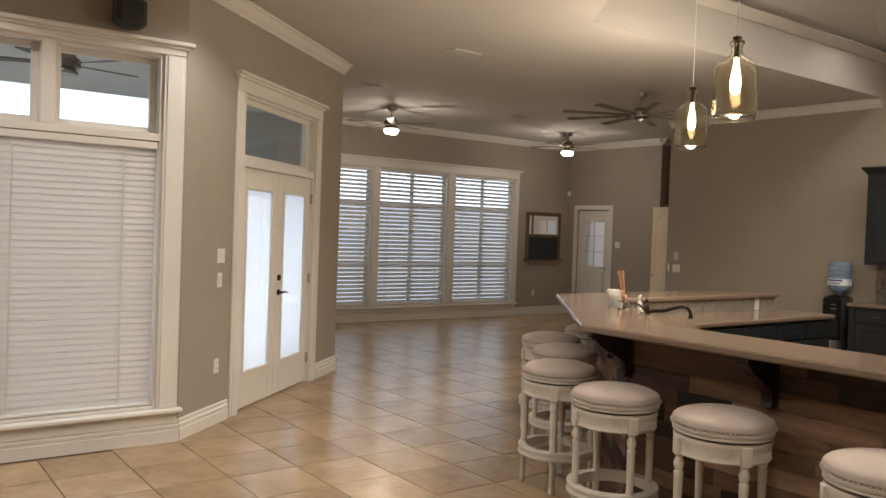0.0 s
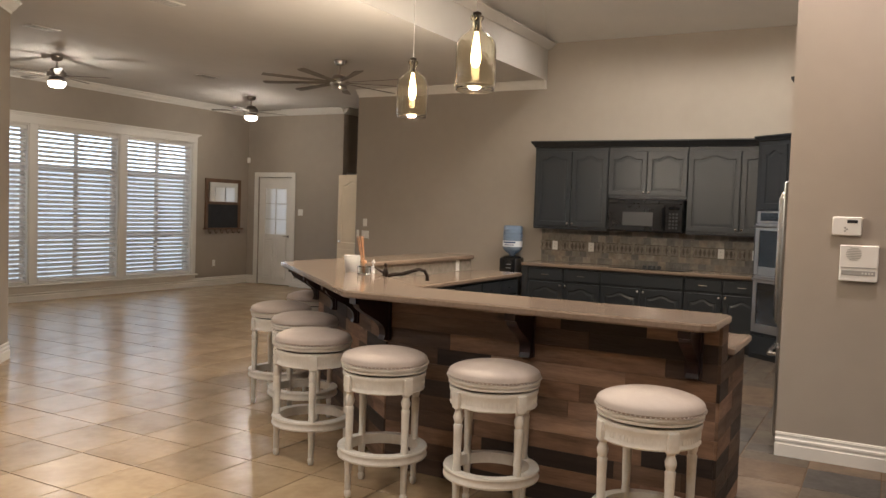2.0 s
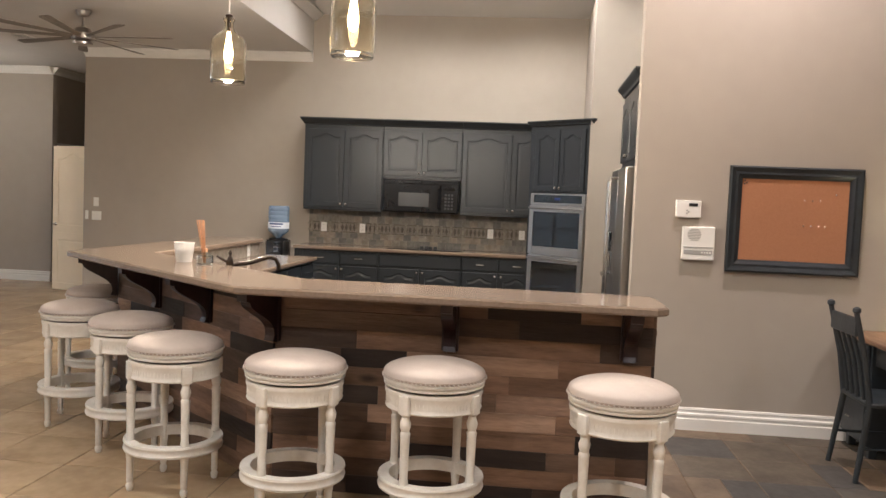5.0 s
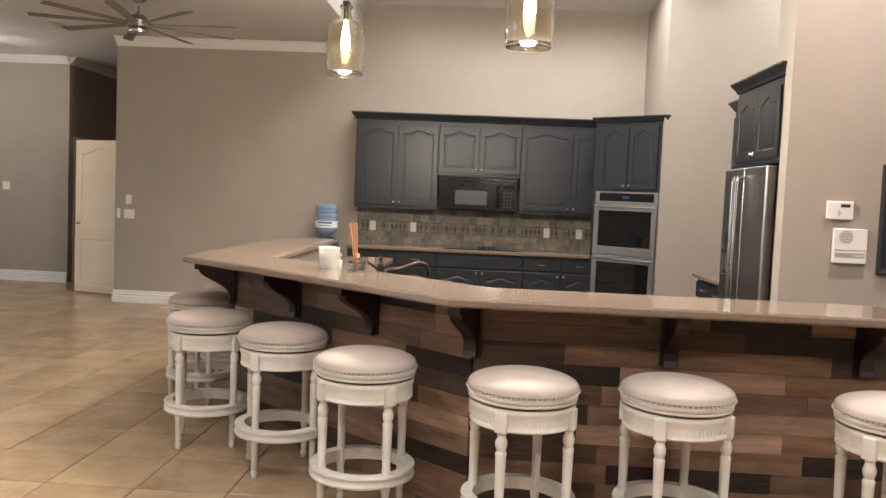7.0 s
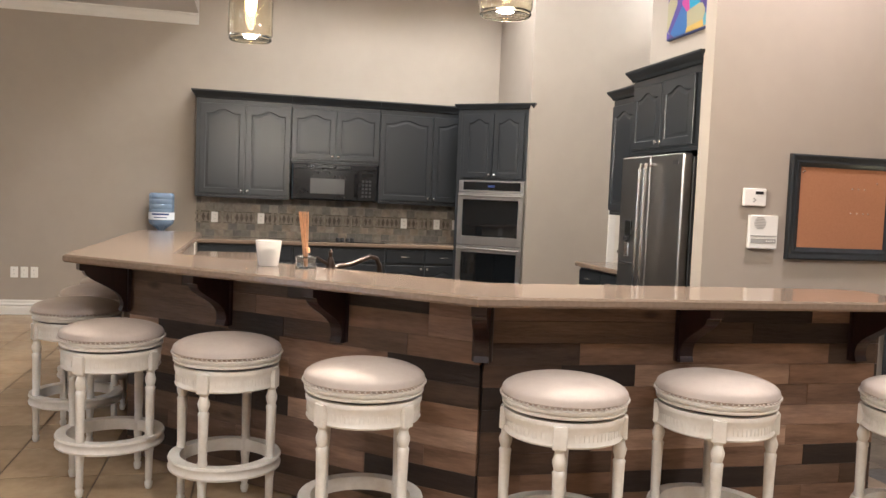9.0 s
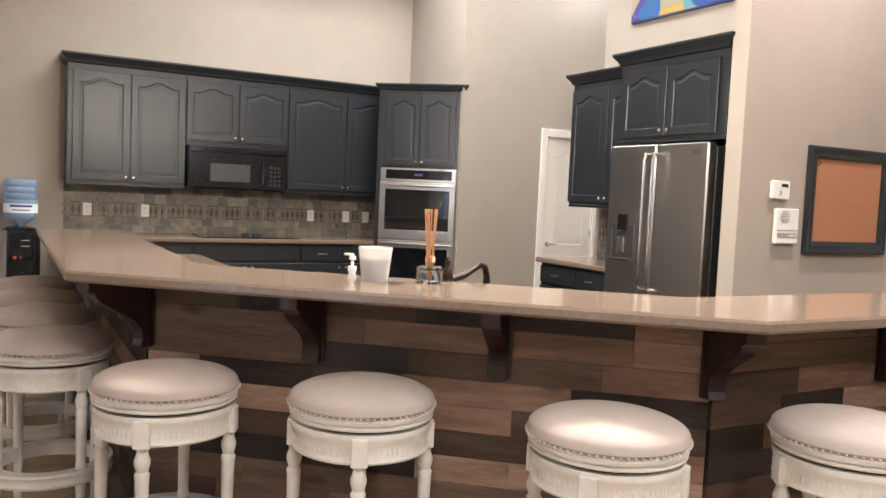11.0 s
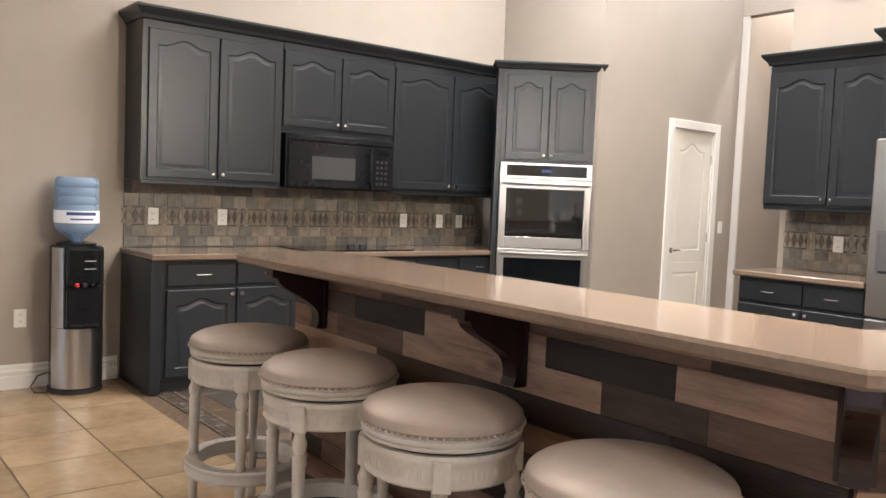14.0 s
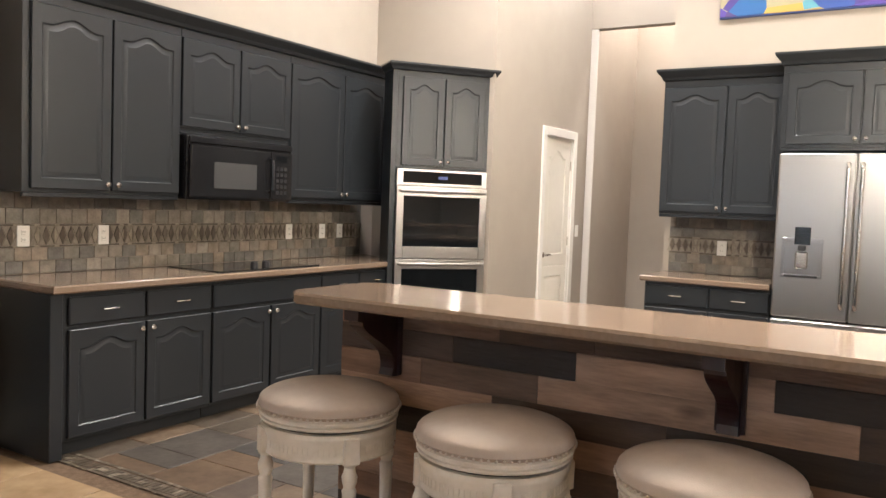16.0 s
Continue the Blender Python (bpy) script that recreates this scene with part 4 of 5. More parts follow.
# painting on the high wall
pt = thing("painting", pose(7.19, 0.5, 2.93, 0, 0, 180), "bright multicoloured abstract canvas above the cabinets", "painting")
M_ART = material("abstract_paint", (0.2, 0.1, 0.3), 0.5)
_nt, _nd = M_ART.node_tree, M_ART.node_tree.nodes
_vo, _rp, _tc = _nd.new("ShaderNodeTexVoronoi"), _nd.new("ShaderNodeValToRGB"), _nd.new("ShaderNodeTexCoord")
_vo.inputs["Scale"].default_value = 5
_rp.color_ramp.interpolation = "EASE"
for i, col in enumerate([(0.03, 0.06, 0.25), (0.02, 0.25, 0.38), (0.45, 0.28, 0.04), (0.05, 0.03, 0.16), (0.35, 0.03, 0.2), (0.08, 0.05, 0.28)]):
    e = _rp.color_ramp.elements[i] if i < 2 else _rp.color_ramp.elements.new(0.5)
    e.position, e.color = i / 6, (*col, 1)
_sp = _nd.new("ShaderNodeSeparateColor")
_nt.links.new(_tc.outputs["Object"], _vo.inputs["Vector"])
_nt.links.new(_vo.outputs["Color"], _sp.inputs[0])
_nt.links.new(_sp.outputs[0], _rp.inputs[0])
_nt.links.new(_rp.outputs[0], _nd["Principled BSDF"].inputs["Base Color"])
Mesh().box(0, 1.35, -0.036, -0.001, 0, 0.75, 0.003).put("canvas", M_ART, pt)
Mesh().box(-0.002, 1.352, -0.034, -0.002, -0.012, -0.001, 0.002).put("edge", M_NAVY, pt)

# ---- the bar ----
FRONT = [Vector(p) for p in ((3.40, 1.20), (3.40, 3.24), (4.93, 4.995), (7.58, 5.0))]


def off(d, ext0=0.0, ext1=0.0):
    """The bar's front line moved d metres into the kitchen."""
    segs = [(b - a).normalized() for a, b in zip(FRONT, FRONT[1:])]
    nor = [Vector((s.y, -s.x)) for s in segs]
    out = [FRONT[0] + nor[0] * d - segs[0] * ext0]
    for i in (1, 2):
        n0, n1 = nor[i - 1], nor[i]
        out.append(FRONT[i] + d * (n0 + n1) / (1 + n0.dot(n1)))
    out.append(FRONT[3] + nor[2] * d + segs[2] * ext1)
    return out


def band(d0, d1, e0=0.0, e1=0.0):
    return [tuple(p) for p in off(d0, e0, e1)[::-1] + off(d1, e0, e1)]


bar = thing("breakfast_bar", pose(0, 0, 0), "raised breakfast bar clad in reclaimed planks with stone top", "bar")
o = [tuple(p) for p in off(0)]
i_ = [tuple(p) for p in off(0.52)]
top = [(7.58, 4.94), (7.52, 5.0), o[2], o[1], (3.40, 1.26), (3.46, 1.20), (3.86, 1.20), (3.92, 1.26), i_[1], i_[2], (7.52, i_[3][1]), (7.58, i_[3][1] + 0.06)]
Mesh().prism(top, 1.032, 1.072, 0.009).put("bar_top", M_COUNTER, bar)
Mesh().prism(band(0.32, 0.47, -0.06, -0.06), 0.002, 1.031).put("knee_wall", M_MBLACK, bar)
Mesh().prism(band(0.471, 0.482, -0.06, -0.06), 0.905, 1.031).put("splash_tiles", M_SPLASH, bar)
Mesh().prism(band(0.475, 1.04, 0.02, 0.06), 0.868, 0.908, 0.008).put("counter", M_COUNTER, bar)
Mesh().prism(band(0.471, 1.0, -0.03, 0.02), 0.09, 0.867).put("cabinet_body", M_CAB, bar)
Mesh().prism(band(0.471, 0.93, -0.05, 0.0), 0.002, 0.09).put("toe_kick", M_MBLACK, bar)

# planks, row by row along the three faces
fl = off(0.318, -0.028, -0.041)
ROWS_N, RH = 11, 0.0935
plank_data = {}
for a, b in zip(fl, fl[1:]):
    L, d = (b - a).length, (b - a).normalized()
    for r in range(ROWS_N):
        s = 0.0
        while s < L - 0.01:
            l = random.choice((0.34, 0.46, 0.6, 0.76, 0.95))
            if s == 0:
                l *= random.uniform(0.4, 1)
                l = round(l, 1) + 0.05
            if L - s - l < 0.18:
                l = L - s
            key = round(l, 3)
            if key not in plank_data:
                plank_data[key] = Mesh().box(0, l - 0.0008, -0.018, 0, 0.0004, RH - 0.0006, 0.0009).data("plank", M_PLANK)
            p = new("plank", plank_data[key])
            p.parent = bar
            q = a + d * s
            o = random.uniform(0.0, 0.003)
            p.matrix_basis = pose(q.x - d.y * o, q.y + d.x * o, 0.003 + r * RH, 0, 0, math.degrees(math.atan2(d.y, d.x))) @ Matrix.Scale(-1, 4, (0, 1, 0))
            s += l
# plank end of the bar and its lower side panel
e0, e1 = off(0.33, -0.058)[0], off(1.0, -0.03)[0]
for r in range(ROWS_N):
    h = RH - 0.0015
    x1 = 3.865 if r > 8 else 4.42
    cut = random.uniform(3.85, 4.15) if r < 9 else x1
    for a, b in ((3.70, cut), (cut + 0.001, x1)):
        if b - a > 0.03 and not (r == 9 and b > 3.87):
            Mesh().box(a, b, -0.016, 0, 0, h, 0.0015).put("plank", M_PLANK, bar, False, pose(0, 1.228, 0.003 + r * RH))

# corbels
cp = []
H, D = 0.265, 0.255
for k in range(15):
    u = k / 14
    cp.append((-0.035 - (D - 0.06) * (0.5 - 0.5 * math.cos(math.pi * u)) ** 1.25, -H + 0.03 + (H - 0.075) * u ** 0.85))
prof = [(0, 0), (-D, 0), (-D, -0.04)] + cp[::-1] + [(-0.045, -H + 0.005), (-0.02, -H), (0, -H)]
cm = Mesh().loft([[(x, y, z) for y, z in prof] for x in (-0.03, 0.03)])
cm.loft([[(x, y, z) for y, z in ((0.0, 0.005 - H), (0, 0), (-0.016, 0), (-0.016, 0.005 - H))] for x in (-0.042, 0.042)])
cdata = cm.data("corbel", M_CORBEL)
face = off(0.299)


def corbel(p, ang):
    c = new("corbel", cdata)
    c.parent = bar
    c.matrix_basis = pose(p.x, p.y, 1.031, 0, 0, ang)


ang_d = math.degrees(math.atan2(FRONT[2].y - FRONT[1].y, FRONT[2].x - FRONT[1].x))
for y in (1.34, 2.22):
    corbel(Vector((face[0].x, y)), -90)
corbel(face[1], -90 - (90 - ang_d) / 2)
for k in (0.34, 0.67):
    corbel(face[1].lerp(face[2], k), ang_d + 180)
corbel(face[2], (ang_d + 180 + 180) / 2)
for x in (6.1, 7.30):
    corbel(Vector((x, face[3].y)), 180)

# cabinet doors on the kitchen side of the bar
kin = off(1.0, -0.03, 0.02)
for a, b, n in ((kin[2], kin[3], 5), (kin[0], kin[1], 3)):
    L = (b - a).length
    ang = math.degrees(math.atan2(b.y - a.y, b.x - a.x))
    w = L / n
    for k in range(n):
        q = a.lerp(b, k / n)
        dm = Mesh()
        relief(dm, 0.008, w - 0.008, 0.11, 0.675, 0.055, 0.055, 0.045, 0.02)
        dm.box(0.008, w - 0.008, 0.0, 0.02, 0.70, 0.845, 0.006)
        dm.tube([(w / 2 - 0.045, 0, 0.77), (w / 2 - 0.045, -0.025, 0.77), (w / 2 + 0.045, -0.025, 0.77), (w / 2 + 0.045, 0, 0.77)], 0.005, 6)
        dm.put("cabinet_door", M_CAB, bar, True, pose(q.x, q.y, 0, 0, 0, ang) @ pose(0, -0.0205, 0))
plate(pose(0, off(0.482)[3].y, 0), 7.2, 0.972, "outlet", group="backsplash outlets")

# faucet, sink
sk = off(0.76)
mid = sk[1].lerp(sk[2], 0.45)
fc = thing("kitchen_faucet", pose(4.525, 3.685, 0.909, 0, 0, -62), "oil-rubbed bronze faucet with arched spout", "faucet")
Mesh().lathe([(0.03, 0), (0.03, 0.012), (0.02, 0.03), (0.018, 0.15), (0.024, 0.17), (0.016, 0.20), (0.008, 0.215), (0.012, 0.235), (0.004, 0.25)], 14).put("base", M_BRONZE, fc, True)
Mesh().tube([(0, 0, 0.15), (0.05, 0, 0.165), (0.12, 0, 0.172), (0.19, 0, 0.195), (0.24, 0, 0.21), (0.28, 0, 0.20), (0.30, 0, 0.165), (0.302, 0, 0.13)], [0.013, 0.014, 0.014, 0.014, 0.013, 0.013, 0.013, 0.016], 10).put("spout", M_BRONZE, fc, True)
Mesh().tube([(0, 0.0, 0.17), (-0.04, 0.0, 0.19), (-0.08, 0.0, 0.215)], [0.009, 0.008, 0.006], 8).put("lever", M_BRONZE, fc, True)
sn = thing("kitchen_sink", pose(mid.x, mid.y, 0.909, 0, 0, ang_d), "dark composite drop-in sink rim in the counter", "sink")
rim = Mesh()
for a, b, p, q in ((-0.36, -0.33, -0.22, 0.22), (0.33, 0.36, -0.22, 0.22), (-0.33, 0.33, -0.22, -0.19), (-0.33, 0.33, 0.19, 0.22)):
    rim.box(a, b, p, q, 0, 0.008, 0.003)
rim.put("rim", M_MBLACK, sn)
Mesh().box(-0.33, 0.33, -0.19, 0.19, 0, 0.002).put("bowl", M_MBLACK, sn)

# ---- stools ----
def stool(m):
    ob = thing("bar_stool", m, "antique white turned bar stool with round greige leather seat", "stool", "stools along the bar")
    R = 0.231
    Mesh().lathe([(0.20, 0.676), (R - 0.006, 0.677), (R + 0.001, 0.682), (R + 0.001, 0.688), (R - 0.005, 0.691), (R - 0.005, 0.694), (R + 0.003, 0.698), (R + 0.004, 0.707), (R - 0.003, 0.713), (0.2, 0.7135)], 40).put("seat_rim", M_STOOL, ob, True)
    prof = [(R - 0.002, 0.7135), (R + 0.006, 0.725)] + [((R + 0.004) * math.cos(a), 0.735 + 0.058 * math.sin(a)) for a in [radians(8 + 82 * k / 10) for k in range(10)]] + [(0.002, 0.7935)]
    Mesh().lathe(prof, 40).put("cushion", M_SEAT, ob, True)
    nl = Mesh()
    for k in range(72):
        a = 2 * math.pi * k / 72
        nl.lathe([(0.0045, -0.004), (0.0045, 0.002), (0.002, 0.004)], 5, ((R + 0.007) * math.cos(a), (R + 0.007) * math.sin(a), 0.7185))
    t = nl.put("nailheads", M_NAIL, ob)
    t["kind"] = "stuff"
    Mesh().lathe([(0.205, 0.658), (0.205, 0.675)], 32).put("swivel", M_MBLACK, ob, True)
    Mesh().loft([[(r * math.cos(2 * math.pi * i / 40), r * math.sin(2 * math.pi * i / 40), z) for i in range(40)] for r, z in
                 [(R - 0.04, 0.575), (R - 0.012, 0.575), (R - 0.008, 0.582), (R - 0.012, 0.59), (R - 0.012, 0.63), (R - 0.006, 0.645), (R - 0.004, 0.655), (R - 0.006, 0.667), (R - 0.04, 0.667)]], close=True).put("apron", M_STOOL, ob, True)
    fl = Mesh()
    for k in range(80):
        a = 2 * math.pi * k / 80
        if abs((math.degrees(a) % 90) - 45) < 34:
            c, s = math.cos(a), math.sin(a)
            fl.lathe([(0.001, 0.598), (0.0017, 0.602), (0.0017, 0.622), (0.001, 0.626)], 5, ((R - 0.0115) * c, (R - 0.0115) * s, 0))
    fl.put("fluting", M_STOOL, ob)["kind"] = "stuff"
    leg = Mesh().lathe([(0.012, 0.0), (0.017, 0.012), (0.019, 0.03), (0.013, 0.042), (0.016, 0.05), (0.0175, 0.16), (0.021, 0.19), (0.021, 0.27), (0.0185, 0.285), (0.022, 0.47), (0.024, 0.485), (0.018, 0.495), (0.024, 0.515), (0.0255, 0.53), (0.019, 0.548), (0.017, 0.56), (0.026, 0.572), (0.026, 0.576)], 14)
    ld = leg.data("leg", M_STOOL, True)
    bl = Mesh().box(-0.026, 0.026, -0.02, 0.024, 0.572, 0.6575, 0.003).data("leg_block", M_STOOL)
    for k in range(4):
        a = 90 * k
        o = new("leg", ld)
        o.parent = ob
        c, s = math.cos(radians(a)), math.sin(radians(a))
        o.matrix_basis = pose(0.213 * c, 0.213 * s, 0.002)
        o = new("leg_block", bl)
        o.parent = ob
        o.matrix_basis = pose(0.213 * c, 0.213 * s, 0, 0, 0, a - 90)
    Mesh().loft([[(r * math.cos(2 * math.pi * i / 40), r * math.sin(2 * math.pi * i / 40), z) for i in range(40)] for r, z in
                 [(0.195, 0.205), (0.243, 0.205), (0.246, 0.215), (0.241, 0.225), (0.241, 0.24), (0.246, 0.25), (0.243, 0.26), (0.195, 0.26)]], close=True).put("foot_ring", M_STOOL, ob, True)
    return ob


SPOTS = [(3.20, 1.42, 40), (3.36, 2.255, 62), (3.34, 2.905, 66), (3.63, 3.62, 38), (4.21, 4.155, 66), (4.60, 4.70, 62), (5.41, 5.015, 30), (6.08, 5.015, 52), (6.70, 5.02, 34), (7.33, 5.02, 58)]
first = stool(pose(SPOTS[0][0], SPOTS[0][1], 0, 0, 0, SPOTS[0][2]))
for x, y, a in SPOTS[1:]:
    copy_thing(first, pose(x, y, 0, 0, 0, a))


# ---- ceiling fans, pendants, can lights ----
def fan(x, y, blades, R, drop, light, turn, label, top=CEIL):
    ob = thing("ceiling_fan", pose(x, y, top, 0, 0, turn), label, "ceiling fan", "ceiling fans")
    Mesh().lathe([(0.012, -0.075), (0.055, -0.06), (0.075, -0.02), (0.075, -0.001)], 20).put("canopy", M_FANBODY, ob, True)
    Mesh().lathe([(0.013, -drop + 0.08), (0.013, -0.07)], 10).put("downrod", M_FANBODY, ob, True)
    Mesh().lathe([(0.05, -drop - 0.09), (0.095, -drop - 0.085), (0.10, -drop - 0.06), (0.075, -drop - 0.045), (0.115, -drop - 0.03), (0.12, -drop + 0.03), (0.09, -drop + 0.05), (0.075, -drop + 0.08), (0.03, -drop + 0.095)], 24).put("motor", M_FANBODY, ob, True)
    bd = Mesh().loft([[(s, -w, -0.003), (s, w, 0.010), (s, w, 0.016), (s, -w, 0.003)] for s, w in ((0.11, 0.022), (0.2, 0.03), (R - 0.05, 0.055), (R, 0.042))]).data("blade", M_BLADE)
    for k in range(blades):
        o = new("blade", bd)
        o.parent = ob
        o.matrix_basis = pose(0, 0, -drop - 0.01, 0, 0, 360 * k / blades)
    if light:
        Mesh().lathe([(0.02, -drop - 0.165), (0.08, -drop - 0.155), (0.105, -drop - 0.125), (0.11, -drop - 0.092), (0.05, -drop - 0.091)], 20).put("light_bowl", M_FANGLOW, ob, True)
        lamp("fan_light", "POINT", (x, y, top - drop - 0.36), FAN_BULB, (1, 0.84, 0.64), 0.09)
    return ob


fan(7.84, 6.60, 9, 0.98, 0.27, False, 30, "large brushed nickel ceiling fan with nine dark blades")
fan(6.38, 10.0, 5, 0.66, 0.24, True, 20, "brushed nickel ceiling fan with lit glass bowl")
fan(10.1, 10.1, 5, 0.66, 0.24, True, 50, "brushed nickel ceiling fan with lit glass bowl")
fan(1.33, 6.80, 5, 0.6, 0.21, False, 15, "dark porch ceiling fan seen through the transom", 2.979)


def pendant(x, y, zt):
    """A glass jug pendant; zt: the top of its neck."""
    ob = thing("pendant_lamp", pose(x, y, zt), "amber glass jug pendant with glowing filament bulb", "pendant lamp", "pendants over the bar")
    Mesh().lathe([(0.0035, 0.012), (0.0035, VAULT + 0.55 - zt)], 8).put("cord", M_PLATE, ob, True)
    Mesh().lathe([(0.012, -0.12), (0.017, -0.11), (0.017, -0.02), (0.028, -0.014), (0.028, 0.004), (0.008, 0.014)], 16).put("socket", M_BRONZE, ob, True)
    k = 1.2
    out = [(0.028, -0.012), (0.036, -0.018), (0.036, -0.03), (0.027, -0.04), (0.027, -0.075), (0.045, -0.10), (0.085, -0.125), (0.104, -0.155), (0.108, -0.19), (0.108, -0.38), (0.102, -0.395), (0.104, -0.405)]
    out = [(r * k, z * k) for r, z in out]
    out += [(0.118, -0.494), (0.06, -0.490), (0.003, -0.488)]
    inn = [(max(0.002, r - 0.005), z + (0.008 if z < -0.48 else 0)) for r, z in out[::-1]]
    rings = [[(r * math.cos(2 * math.pi * i / 32), r * math.sin(2 * math.pi * i / 32), z) for i in range(32)] for r, z in out + inn]
    g = Mesh().loft(rings, close=True).put("glass_jug", M_AMBER, ob, True)
    g.visible_shadow = False
    Mesh().lathe([(0.004, -0.345), (0.020, -0.335), (0.031, -0.305), (0.032, -0.265), (0.024, -0.21), (0.016, -0.16), (0.012, -0.121)], 16).put("bulb", M_FIL, ob, True)
    lamp("pendant_light", "POINT", (x, y, zt - 0.53), BULB, (1, 0.79, 0.54), 0.05)
    return ob


pendant(5.51, 4.11, 2.81)
pendant(4.31, 2.91, 2.81)


def vault_height(x, y):
    return min(TOP, VAULT + (XK - x) / 3.2 * (TOP - VAULT), VAULT + (4.72 - y) / 1.0 * (TOP - VAULT))


def can(x, y, z, watts, colour=(1, 0.87, 0.71)):
    ob = thing("recessed_light", pose(x, y, z), "white trimmed recessed ceiling light, lit, place assumed", "recessed light", "recessed ceiling lights")
    Mesh().loft([[(r * math.cos(2 * math.pi * i / 24), r * math.sin(2 * math.pi * i / 24), h) for i in range(24)] for r, h in [(0.07, -0.002), (0.095, -0.002), (0.095, -0.012), (0.075, -0.014)]], close=True).put("trim_ring", M_TRIM, ob, True)
    Mesh().lathe([(0.001, -0.006), (0.07, -0.006), (0.07, -0.003)], 20).put("lens", M_CANGLOW, ob)
    lamp("assumed_can_light", "SPOT", (x, y, z - 0.03), watts, colour, 0.08, (x, y, 0), 140)


for x, y, k in ((8.6, 3.0, 0.55), (8.6, 1.7, 1.0), (7.0, 3.0, 0.7), (6.8, 1.75, 0.9), (5.6, 2.4, 0.8), (8.75, 3.9, 0.3)):
    can(x, y, vault_height(x, y) - 0.001, CAN * k * 0.8, (1, 0.845, 0.665))
# Assumed cans, out of view, added to brighten the bar front and near room.
for x, y in ((0.4, 0.6), (0.2, 3.2), (2.2, -1.5), (2.0, 1.2), (2.0, 3.4), (2.3, 5.0), (-1.6, 2.0), (0.2, 4.9)):
    can(x, y, CEIL - 0.001, CAN * 0.52)
# Assumed warm can, unseen, added to warm and brighten the desk wall.
can(4.55, 0.5, 4.45, CAN * 1.6, (1, 0.78, 0.62))
# Assumed cans, unseen, added to brighten the pantry wall and the passage.
can(8.2, -0.2, vault_height(8.2, -0.2) - 0.001, CAN * 0.6)
can(8.1, -1.6, vault_height(8.1, -1.6) - 0.001, CAN * 0.95, (1, 0.80, 0.60))
for x, y in ((5.2, 8.6), (4.9, 6.4), (8.2, 9.2), (9.3, 8.2)):
    ob = thing("ceiling_vent", pose(x, y, CEIL - 0.001), "small white ceiling air vent", "air vent", "ceiling vents")
    Mesh().box(-0.17, 0.17, -0.09, 0.09, -0.01, 0.0, 0.003).put("frame", M_TRIM, ob)
    for k in range(5):
        Mesh().box(-0.15, 0.15, -0.065 + k * 0.03, -0.055 + k * 0.03, -0.014, -0.0105).put("louvre", M_GREYPL, ob)

# ---- water cooler ----
wc = thing("water_cooler", pose(9.815, 5.05, 0, 0, 0, -90), "steel and black water cooler with blue bottle on top", "water cooler")
def rr(w, d, r, k=5):
    pts = []
    for cx, cy, a0 in ((w / 2 - r, d / 2 - r, 0), (-w / 2 + r, d / 2 - r, 90), (-w / 2 + r, -d / 2 + r, 180), (w / 2 - r, -d / 2 + r, 270)):
        pts += [(cx + r * math.cos(radians(a0 + 90 * i / k)), cy + r * math.sin(radians(a0 + 90 * i / k))) for i in range(k + 1)]
    return pts
Mesh().prism(rr(0.30, 0.33, 0.135), 0.03, 0.94, 0.01).put("body", M_BLACK, wc, True)
Mesh().prism(rr(0.315, 0.345, 0.14), 0.002, 0.032, 0.004).put("foot", M_MBLACK, wc, True)
lo = Mesh()
def bow(me, a0, a1, z0, z1, r=0.157, t=0.010):
    ang = [radians(a0 + (a1 - a0) * k / 14) for k in range(15)]
    ring = [(r * math.sin(a), -0.024 - r * math.cos(a)) for a in ang] + [((r - t) * math.sin(a), -0.024 - (r - t) * math.cos(a)) for a in ang[::-1]]
    me.loft([[(x, y, z) for x, y in ring] for z in (z0, z1)])
bow(lo, -82, 82, 0.04, 0.42)
lo.put("steel_door", M_STEEL, wc, True)
for a0, a1 in ((-82, -44), (44, 82)):
    side = Mesh()
    bow(side, a0, a1, 0.425, 0.93)
    side.put("steel_side", M_STEEL, wc, True)
Mesh().box(-0.10, 0.10, -0.188, -0.165, 0.435, 0.69, 0.004).put("drip_bay", M_BLACK, wc)
Mesh().box(-0.10, 0.10, -0.195, -0.165, 0.70, 0.93, 0.01).put("control_head", M_BLACK, wc)
Mesh().box(-0.09, 0.09, -0.215, -0.185, 0.435, 0.455, 0.004).put("drip_tray", M_BLACK, wc)
for x, mt in ((-0.045, M_RED), (0.0, M_MBLACK), (0.045, M_BLACK)):
    Mesh().box(x - 0.012, x + 0.012, -0.215, -0.19, 0.69, 0.715, 0.004).put("tap", mt, wc)
for z in (0.80, 0.85):
    Mesh().box(0.0, 0.07, -0.1965, -0.1945, z, z + 0.005).put("printed_bar", M_GREYPL, wc)
Mesh().lathe([(0.12, 0.94), (0.12, 0.955), (0.07, 0.965), (0.05, 0.96)], 24).put("collar", M_BLACK, wc, True)
bo = [(0.03, 0.962), (0.05, 0.985), (0.10, 1.02), (0.128, 1.05), (0.133, 1.08), (0.133, 1.19), (0.127, 1.20), (0.133, 1.21), (0.133, 1.245), (0.127, 1.255), (0.133, 1.265), (0.133, 1.30), (0.127, 1.31), (0.133, 1.32), (0.132, 1.355), (0.118, 1.375), (0.06, 1.37), (0.002, 1.36)]
shell = bo + [(max(0.0015, r - 0.004), z + (0.004 if z < 1.0 else -0.004 if z > 1.35 else 0)) for r, z in bo[::-1]]
Mesh().lathe(shell, 32, cap=False).put("bottle", M_BOTTLE, wc, True)
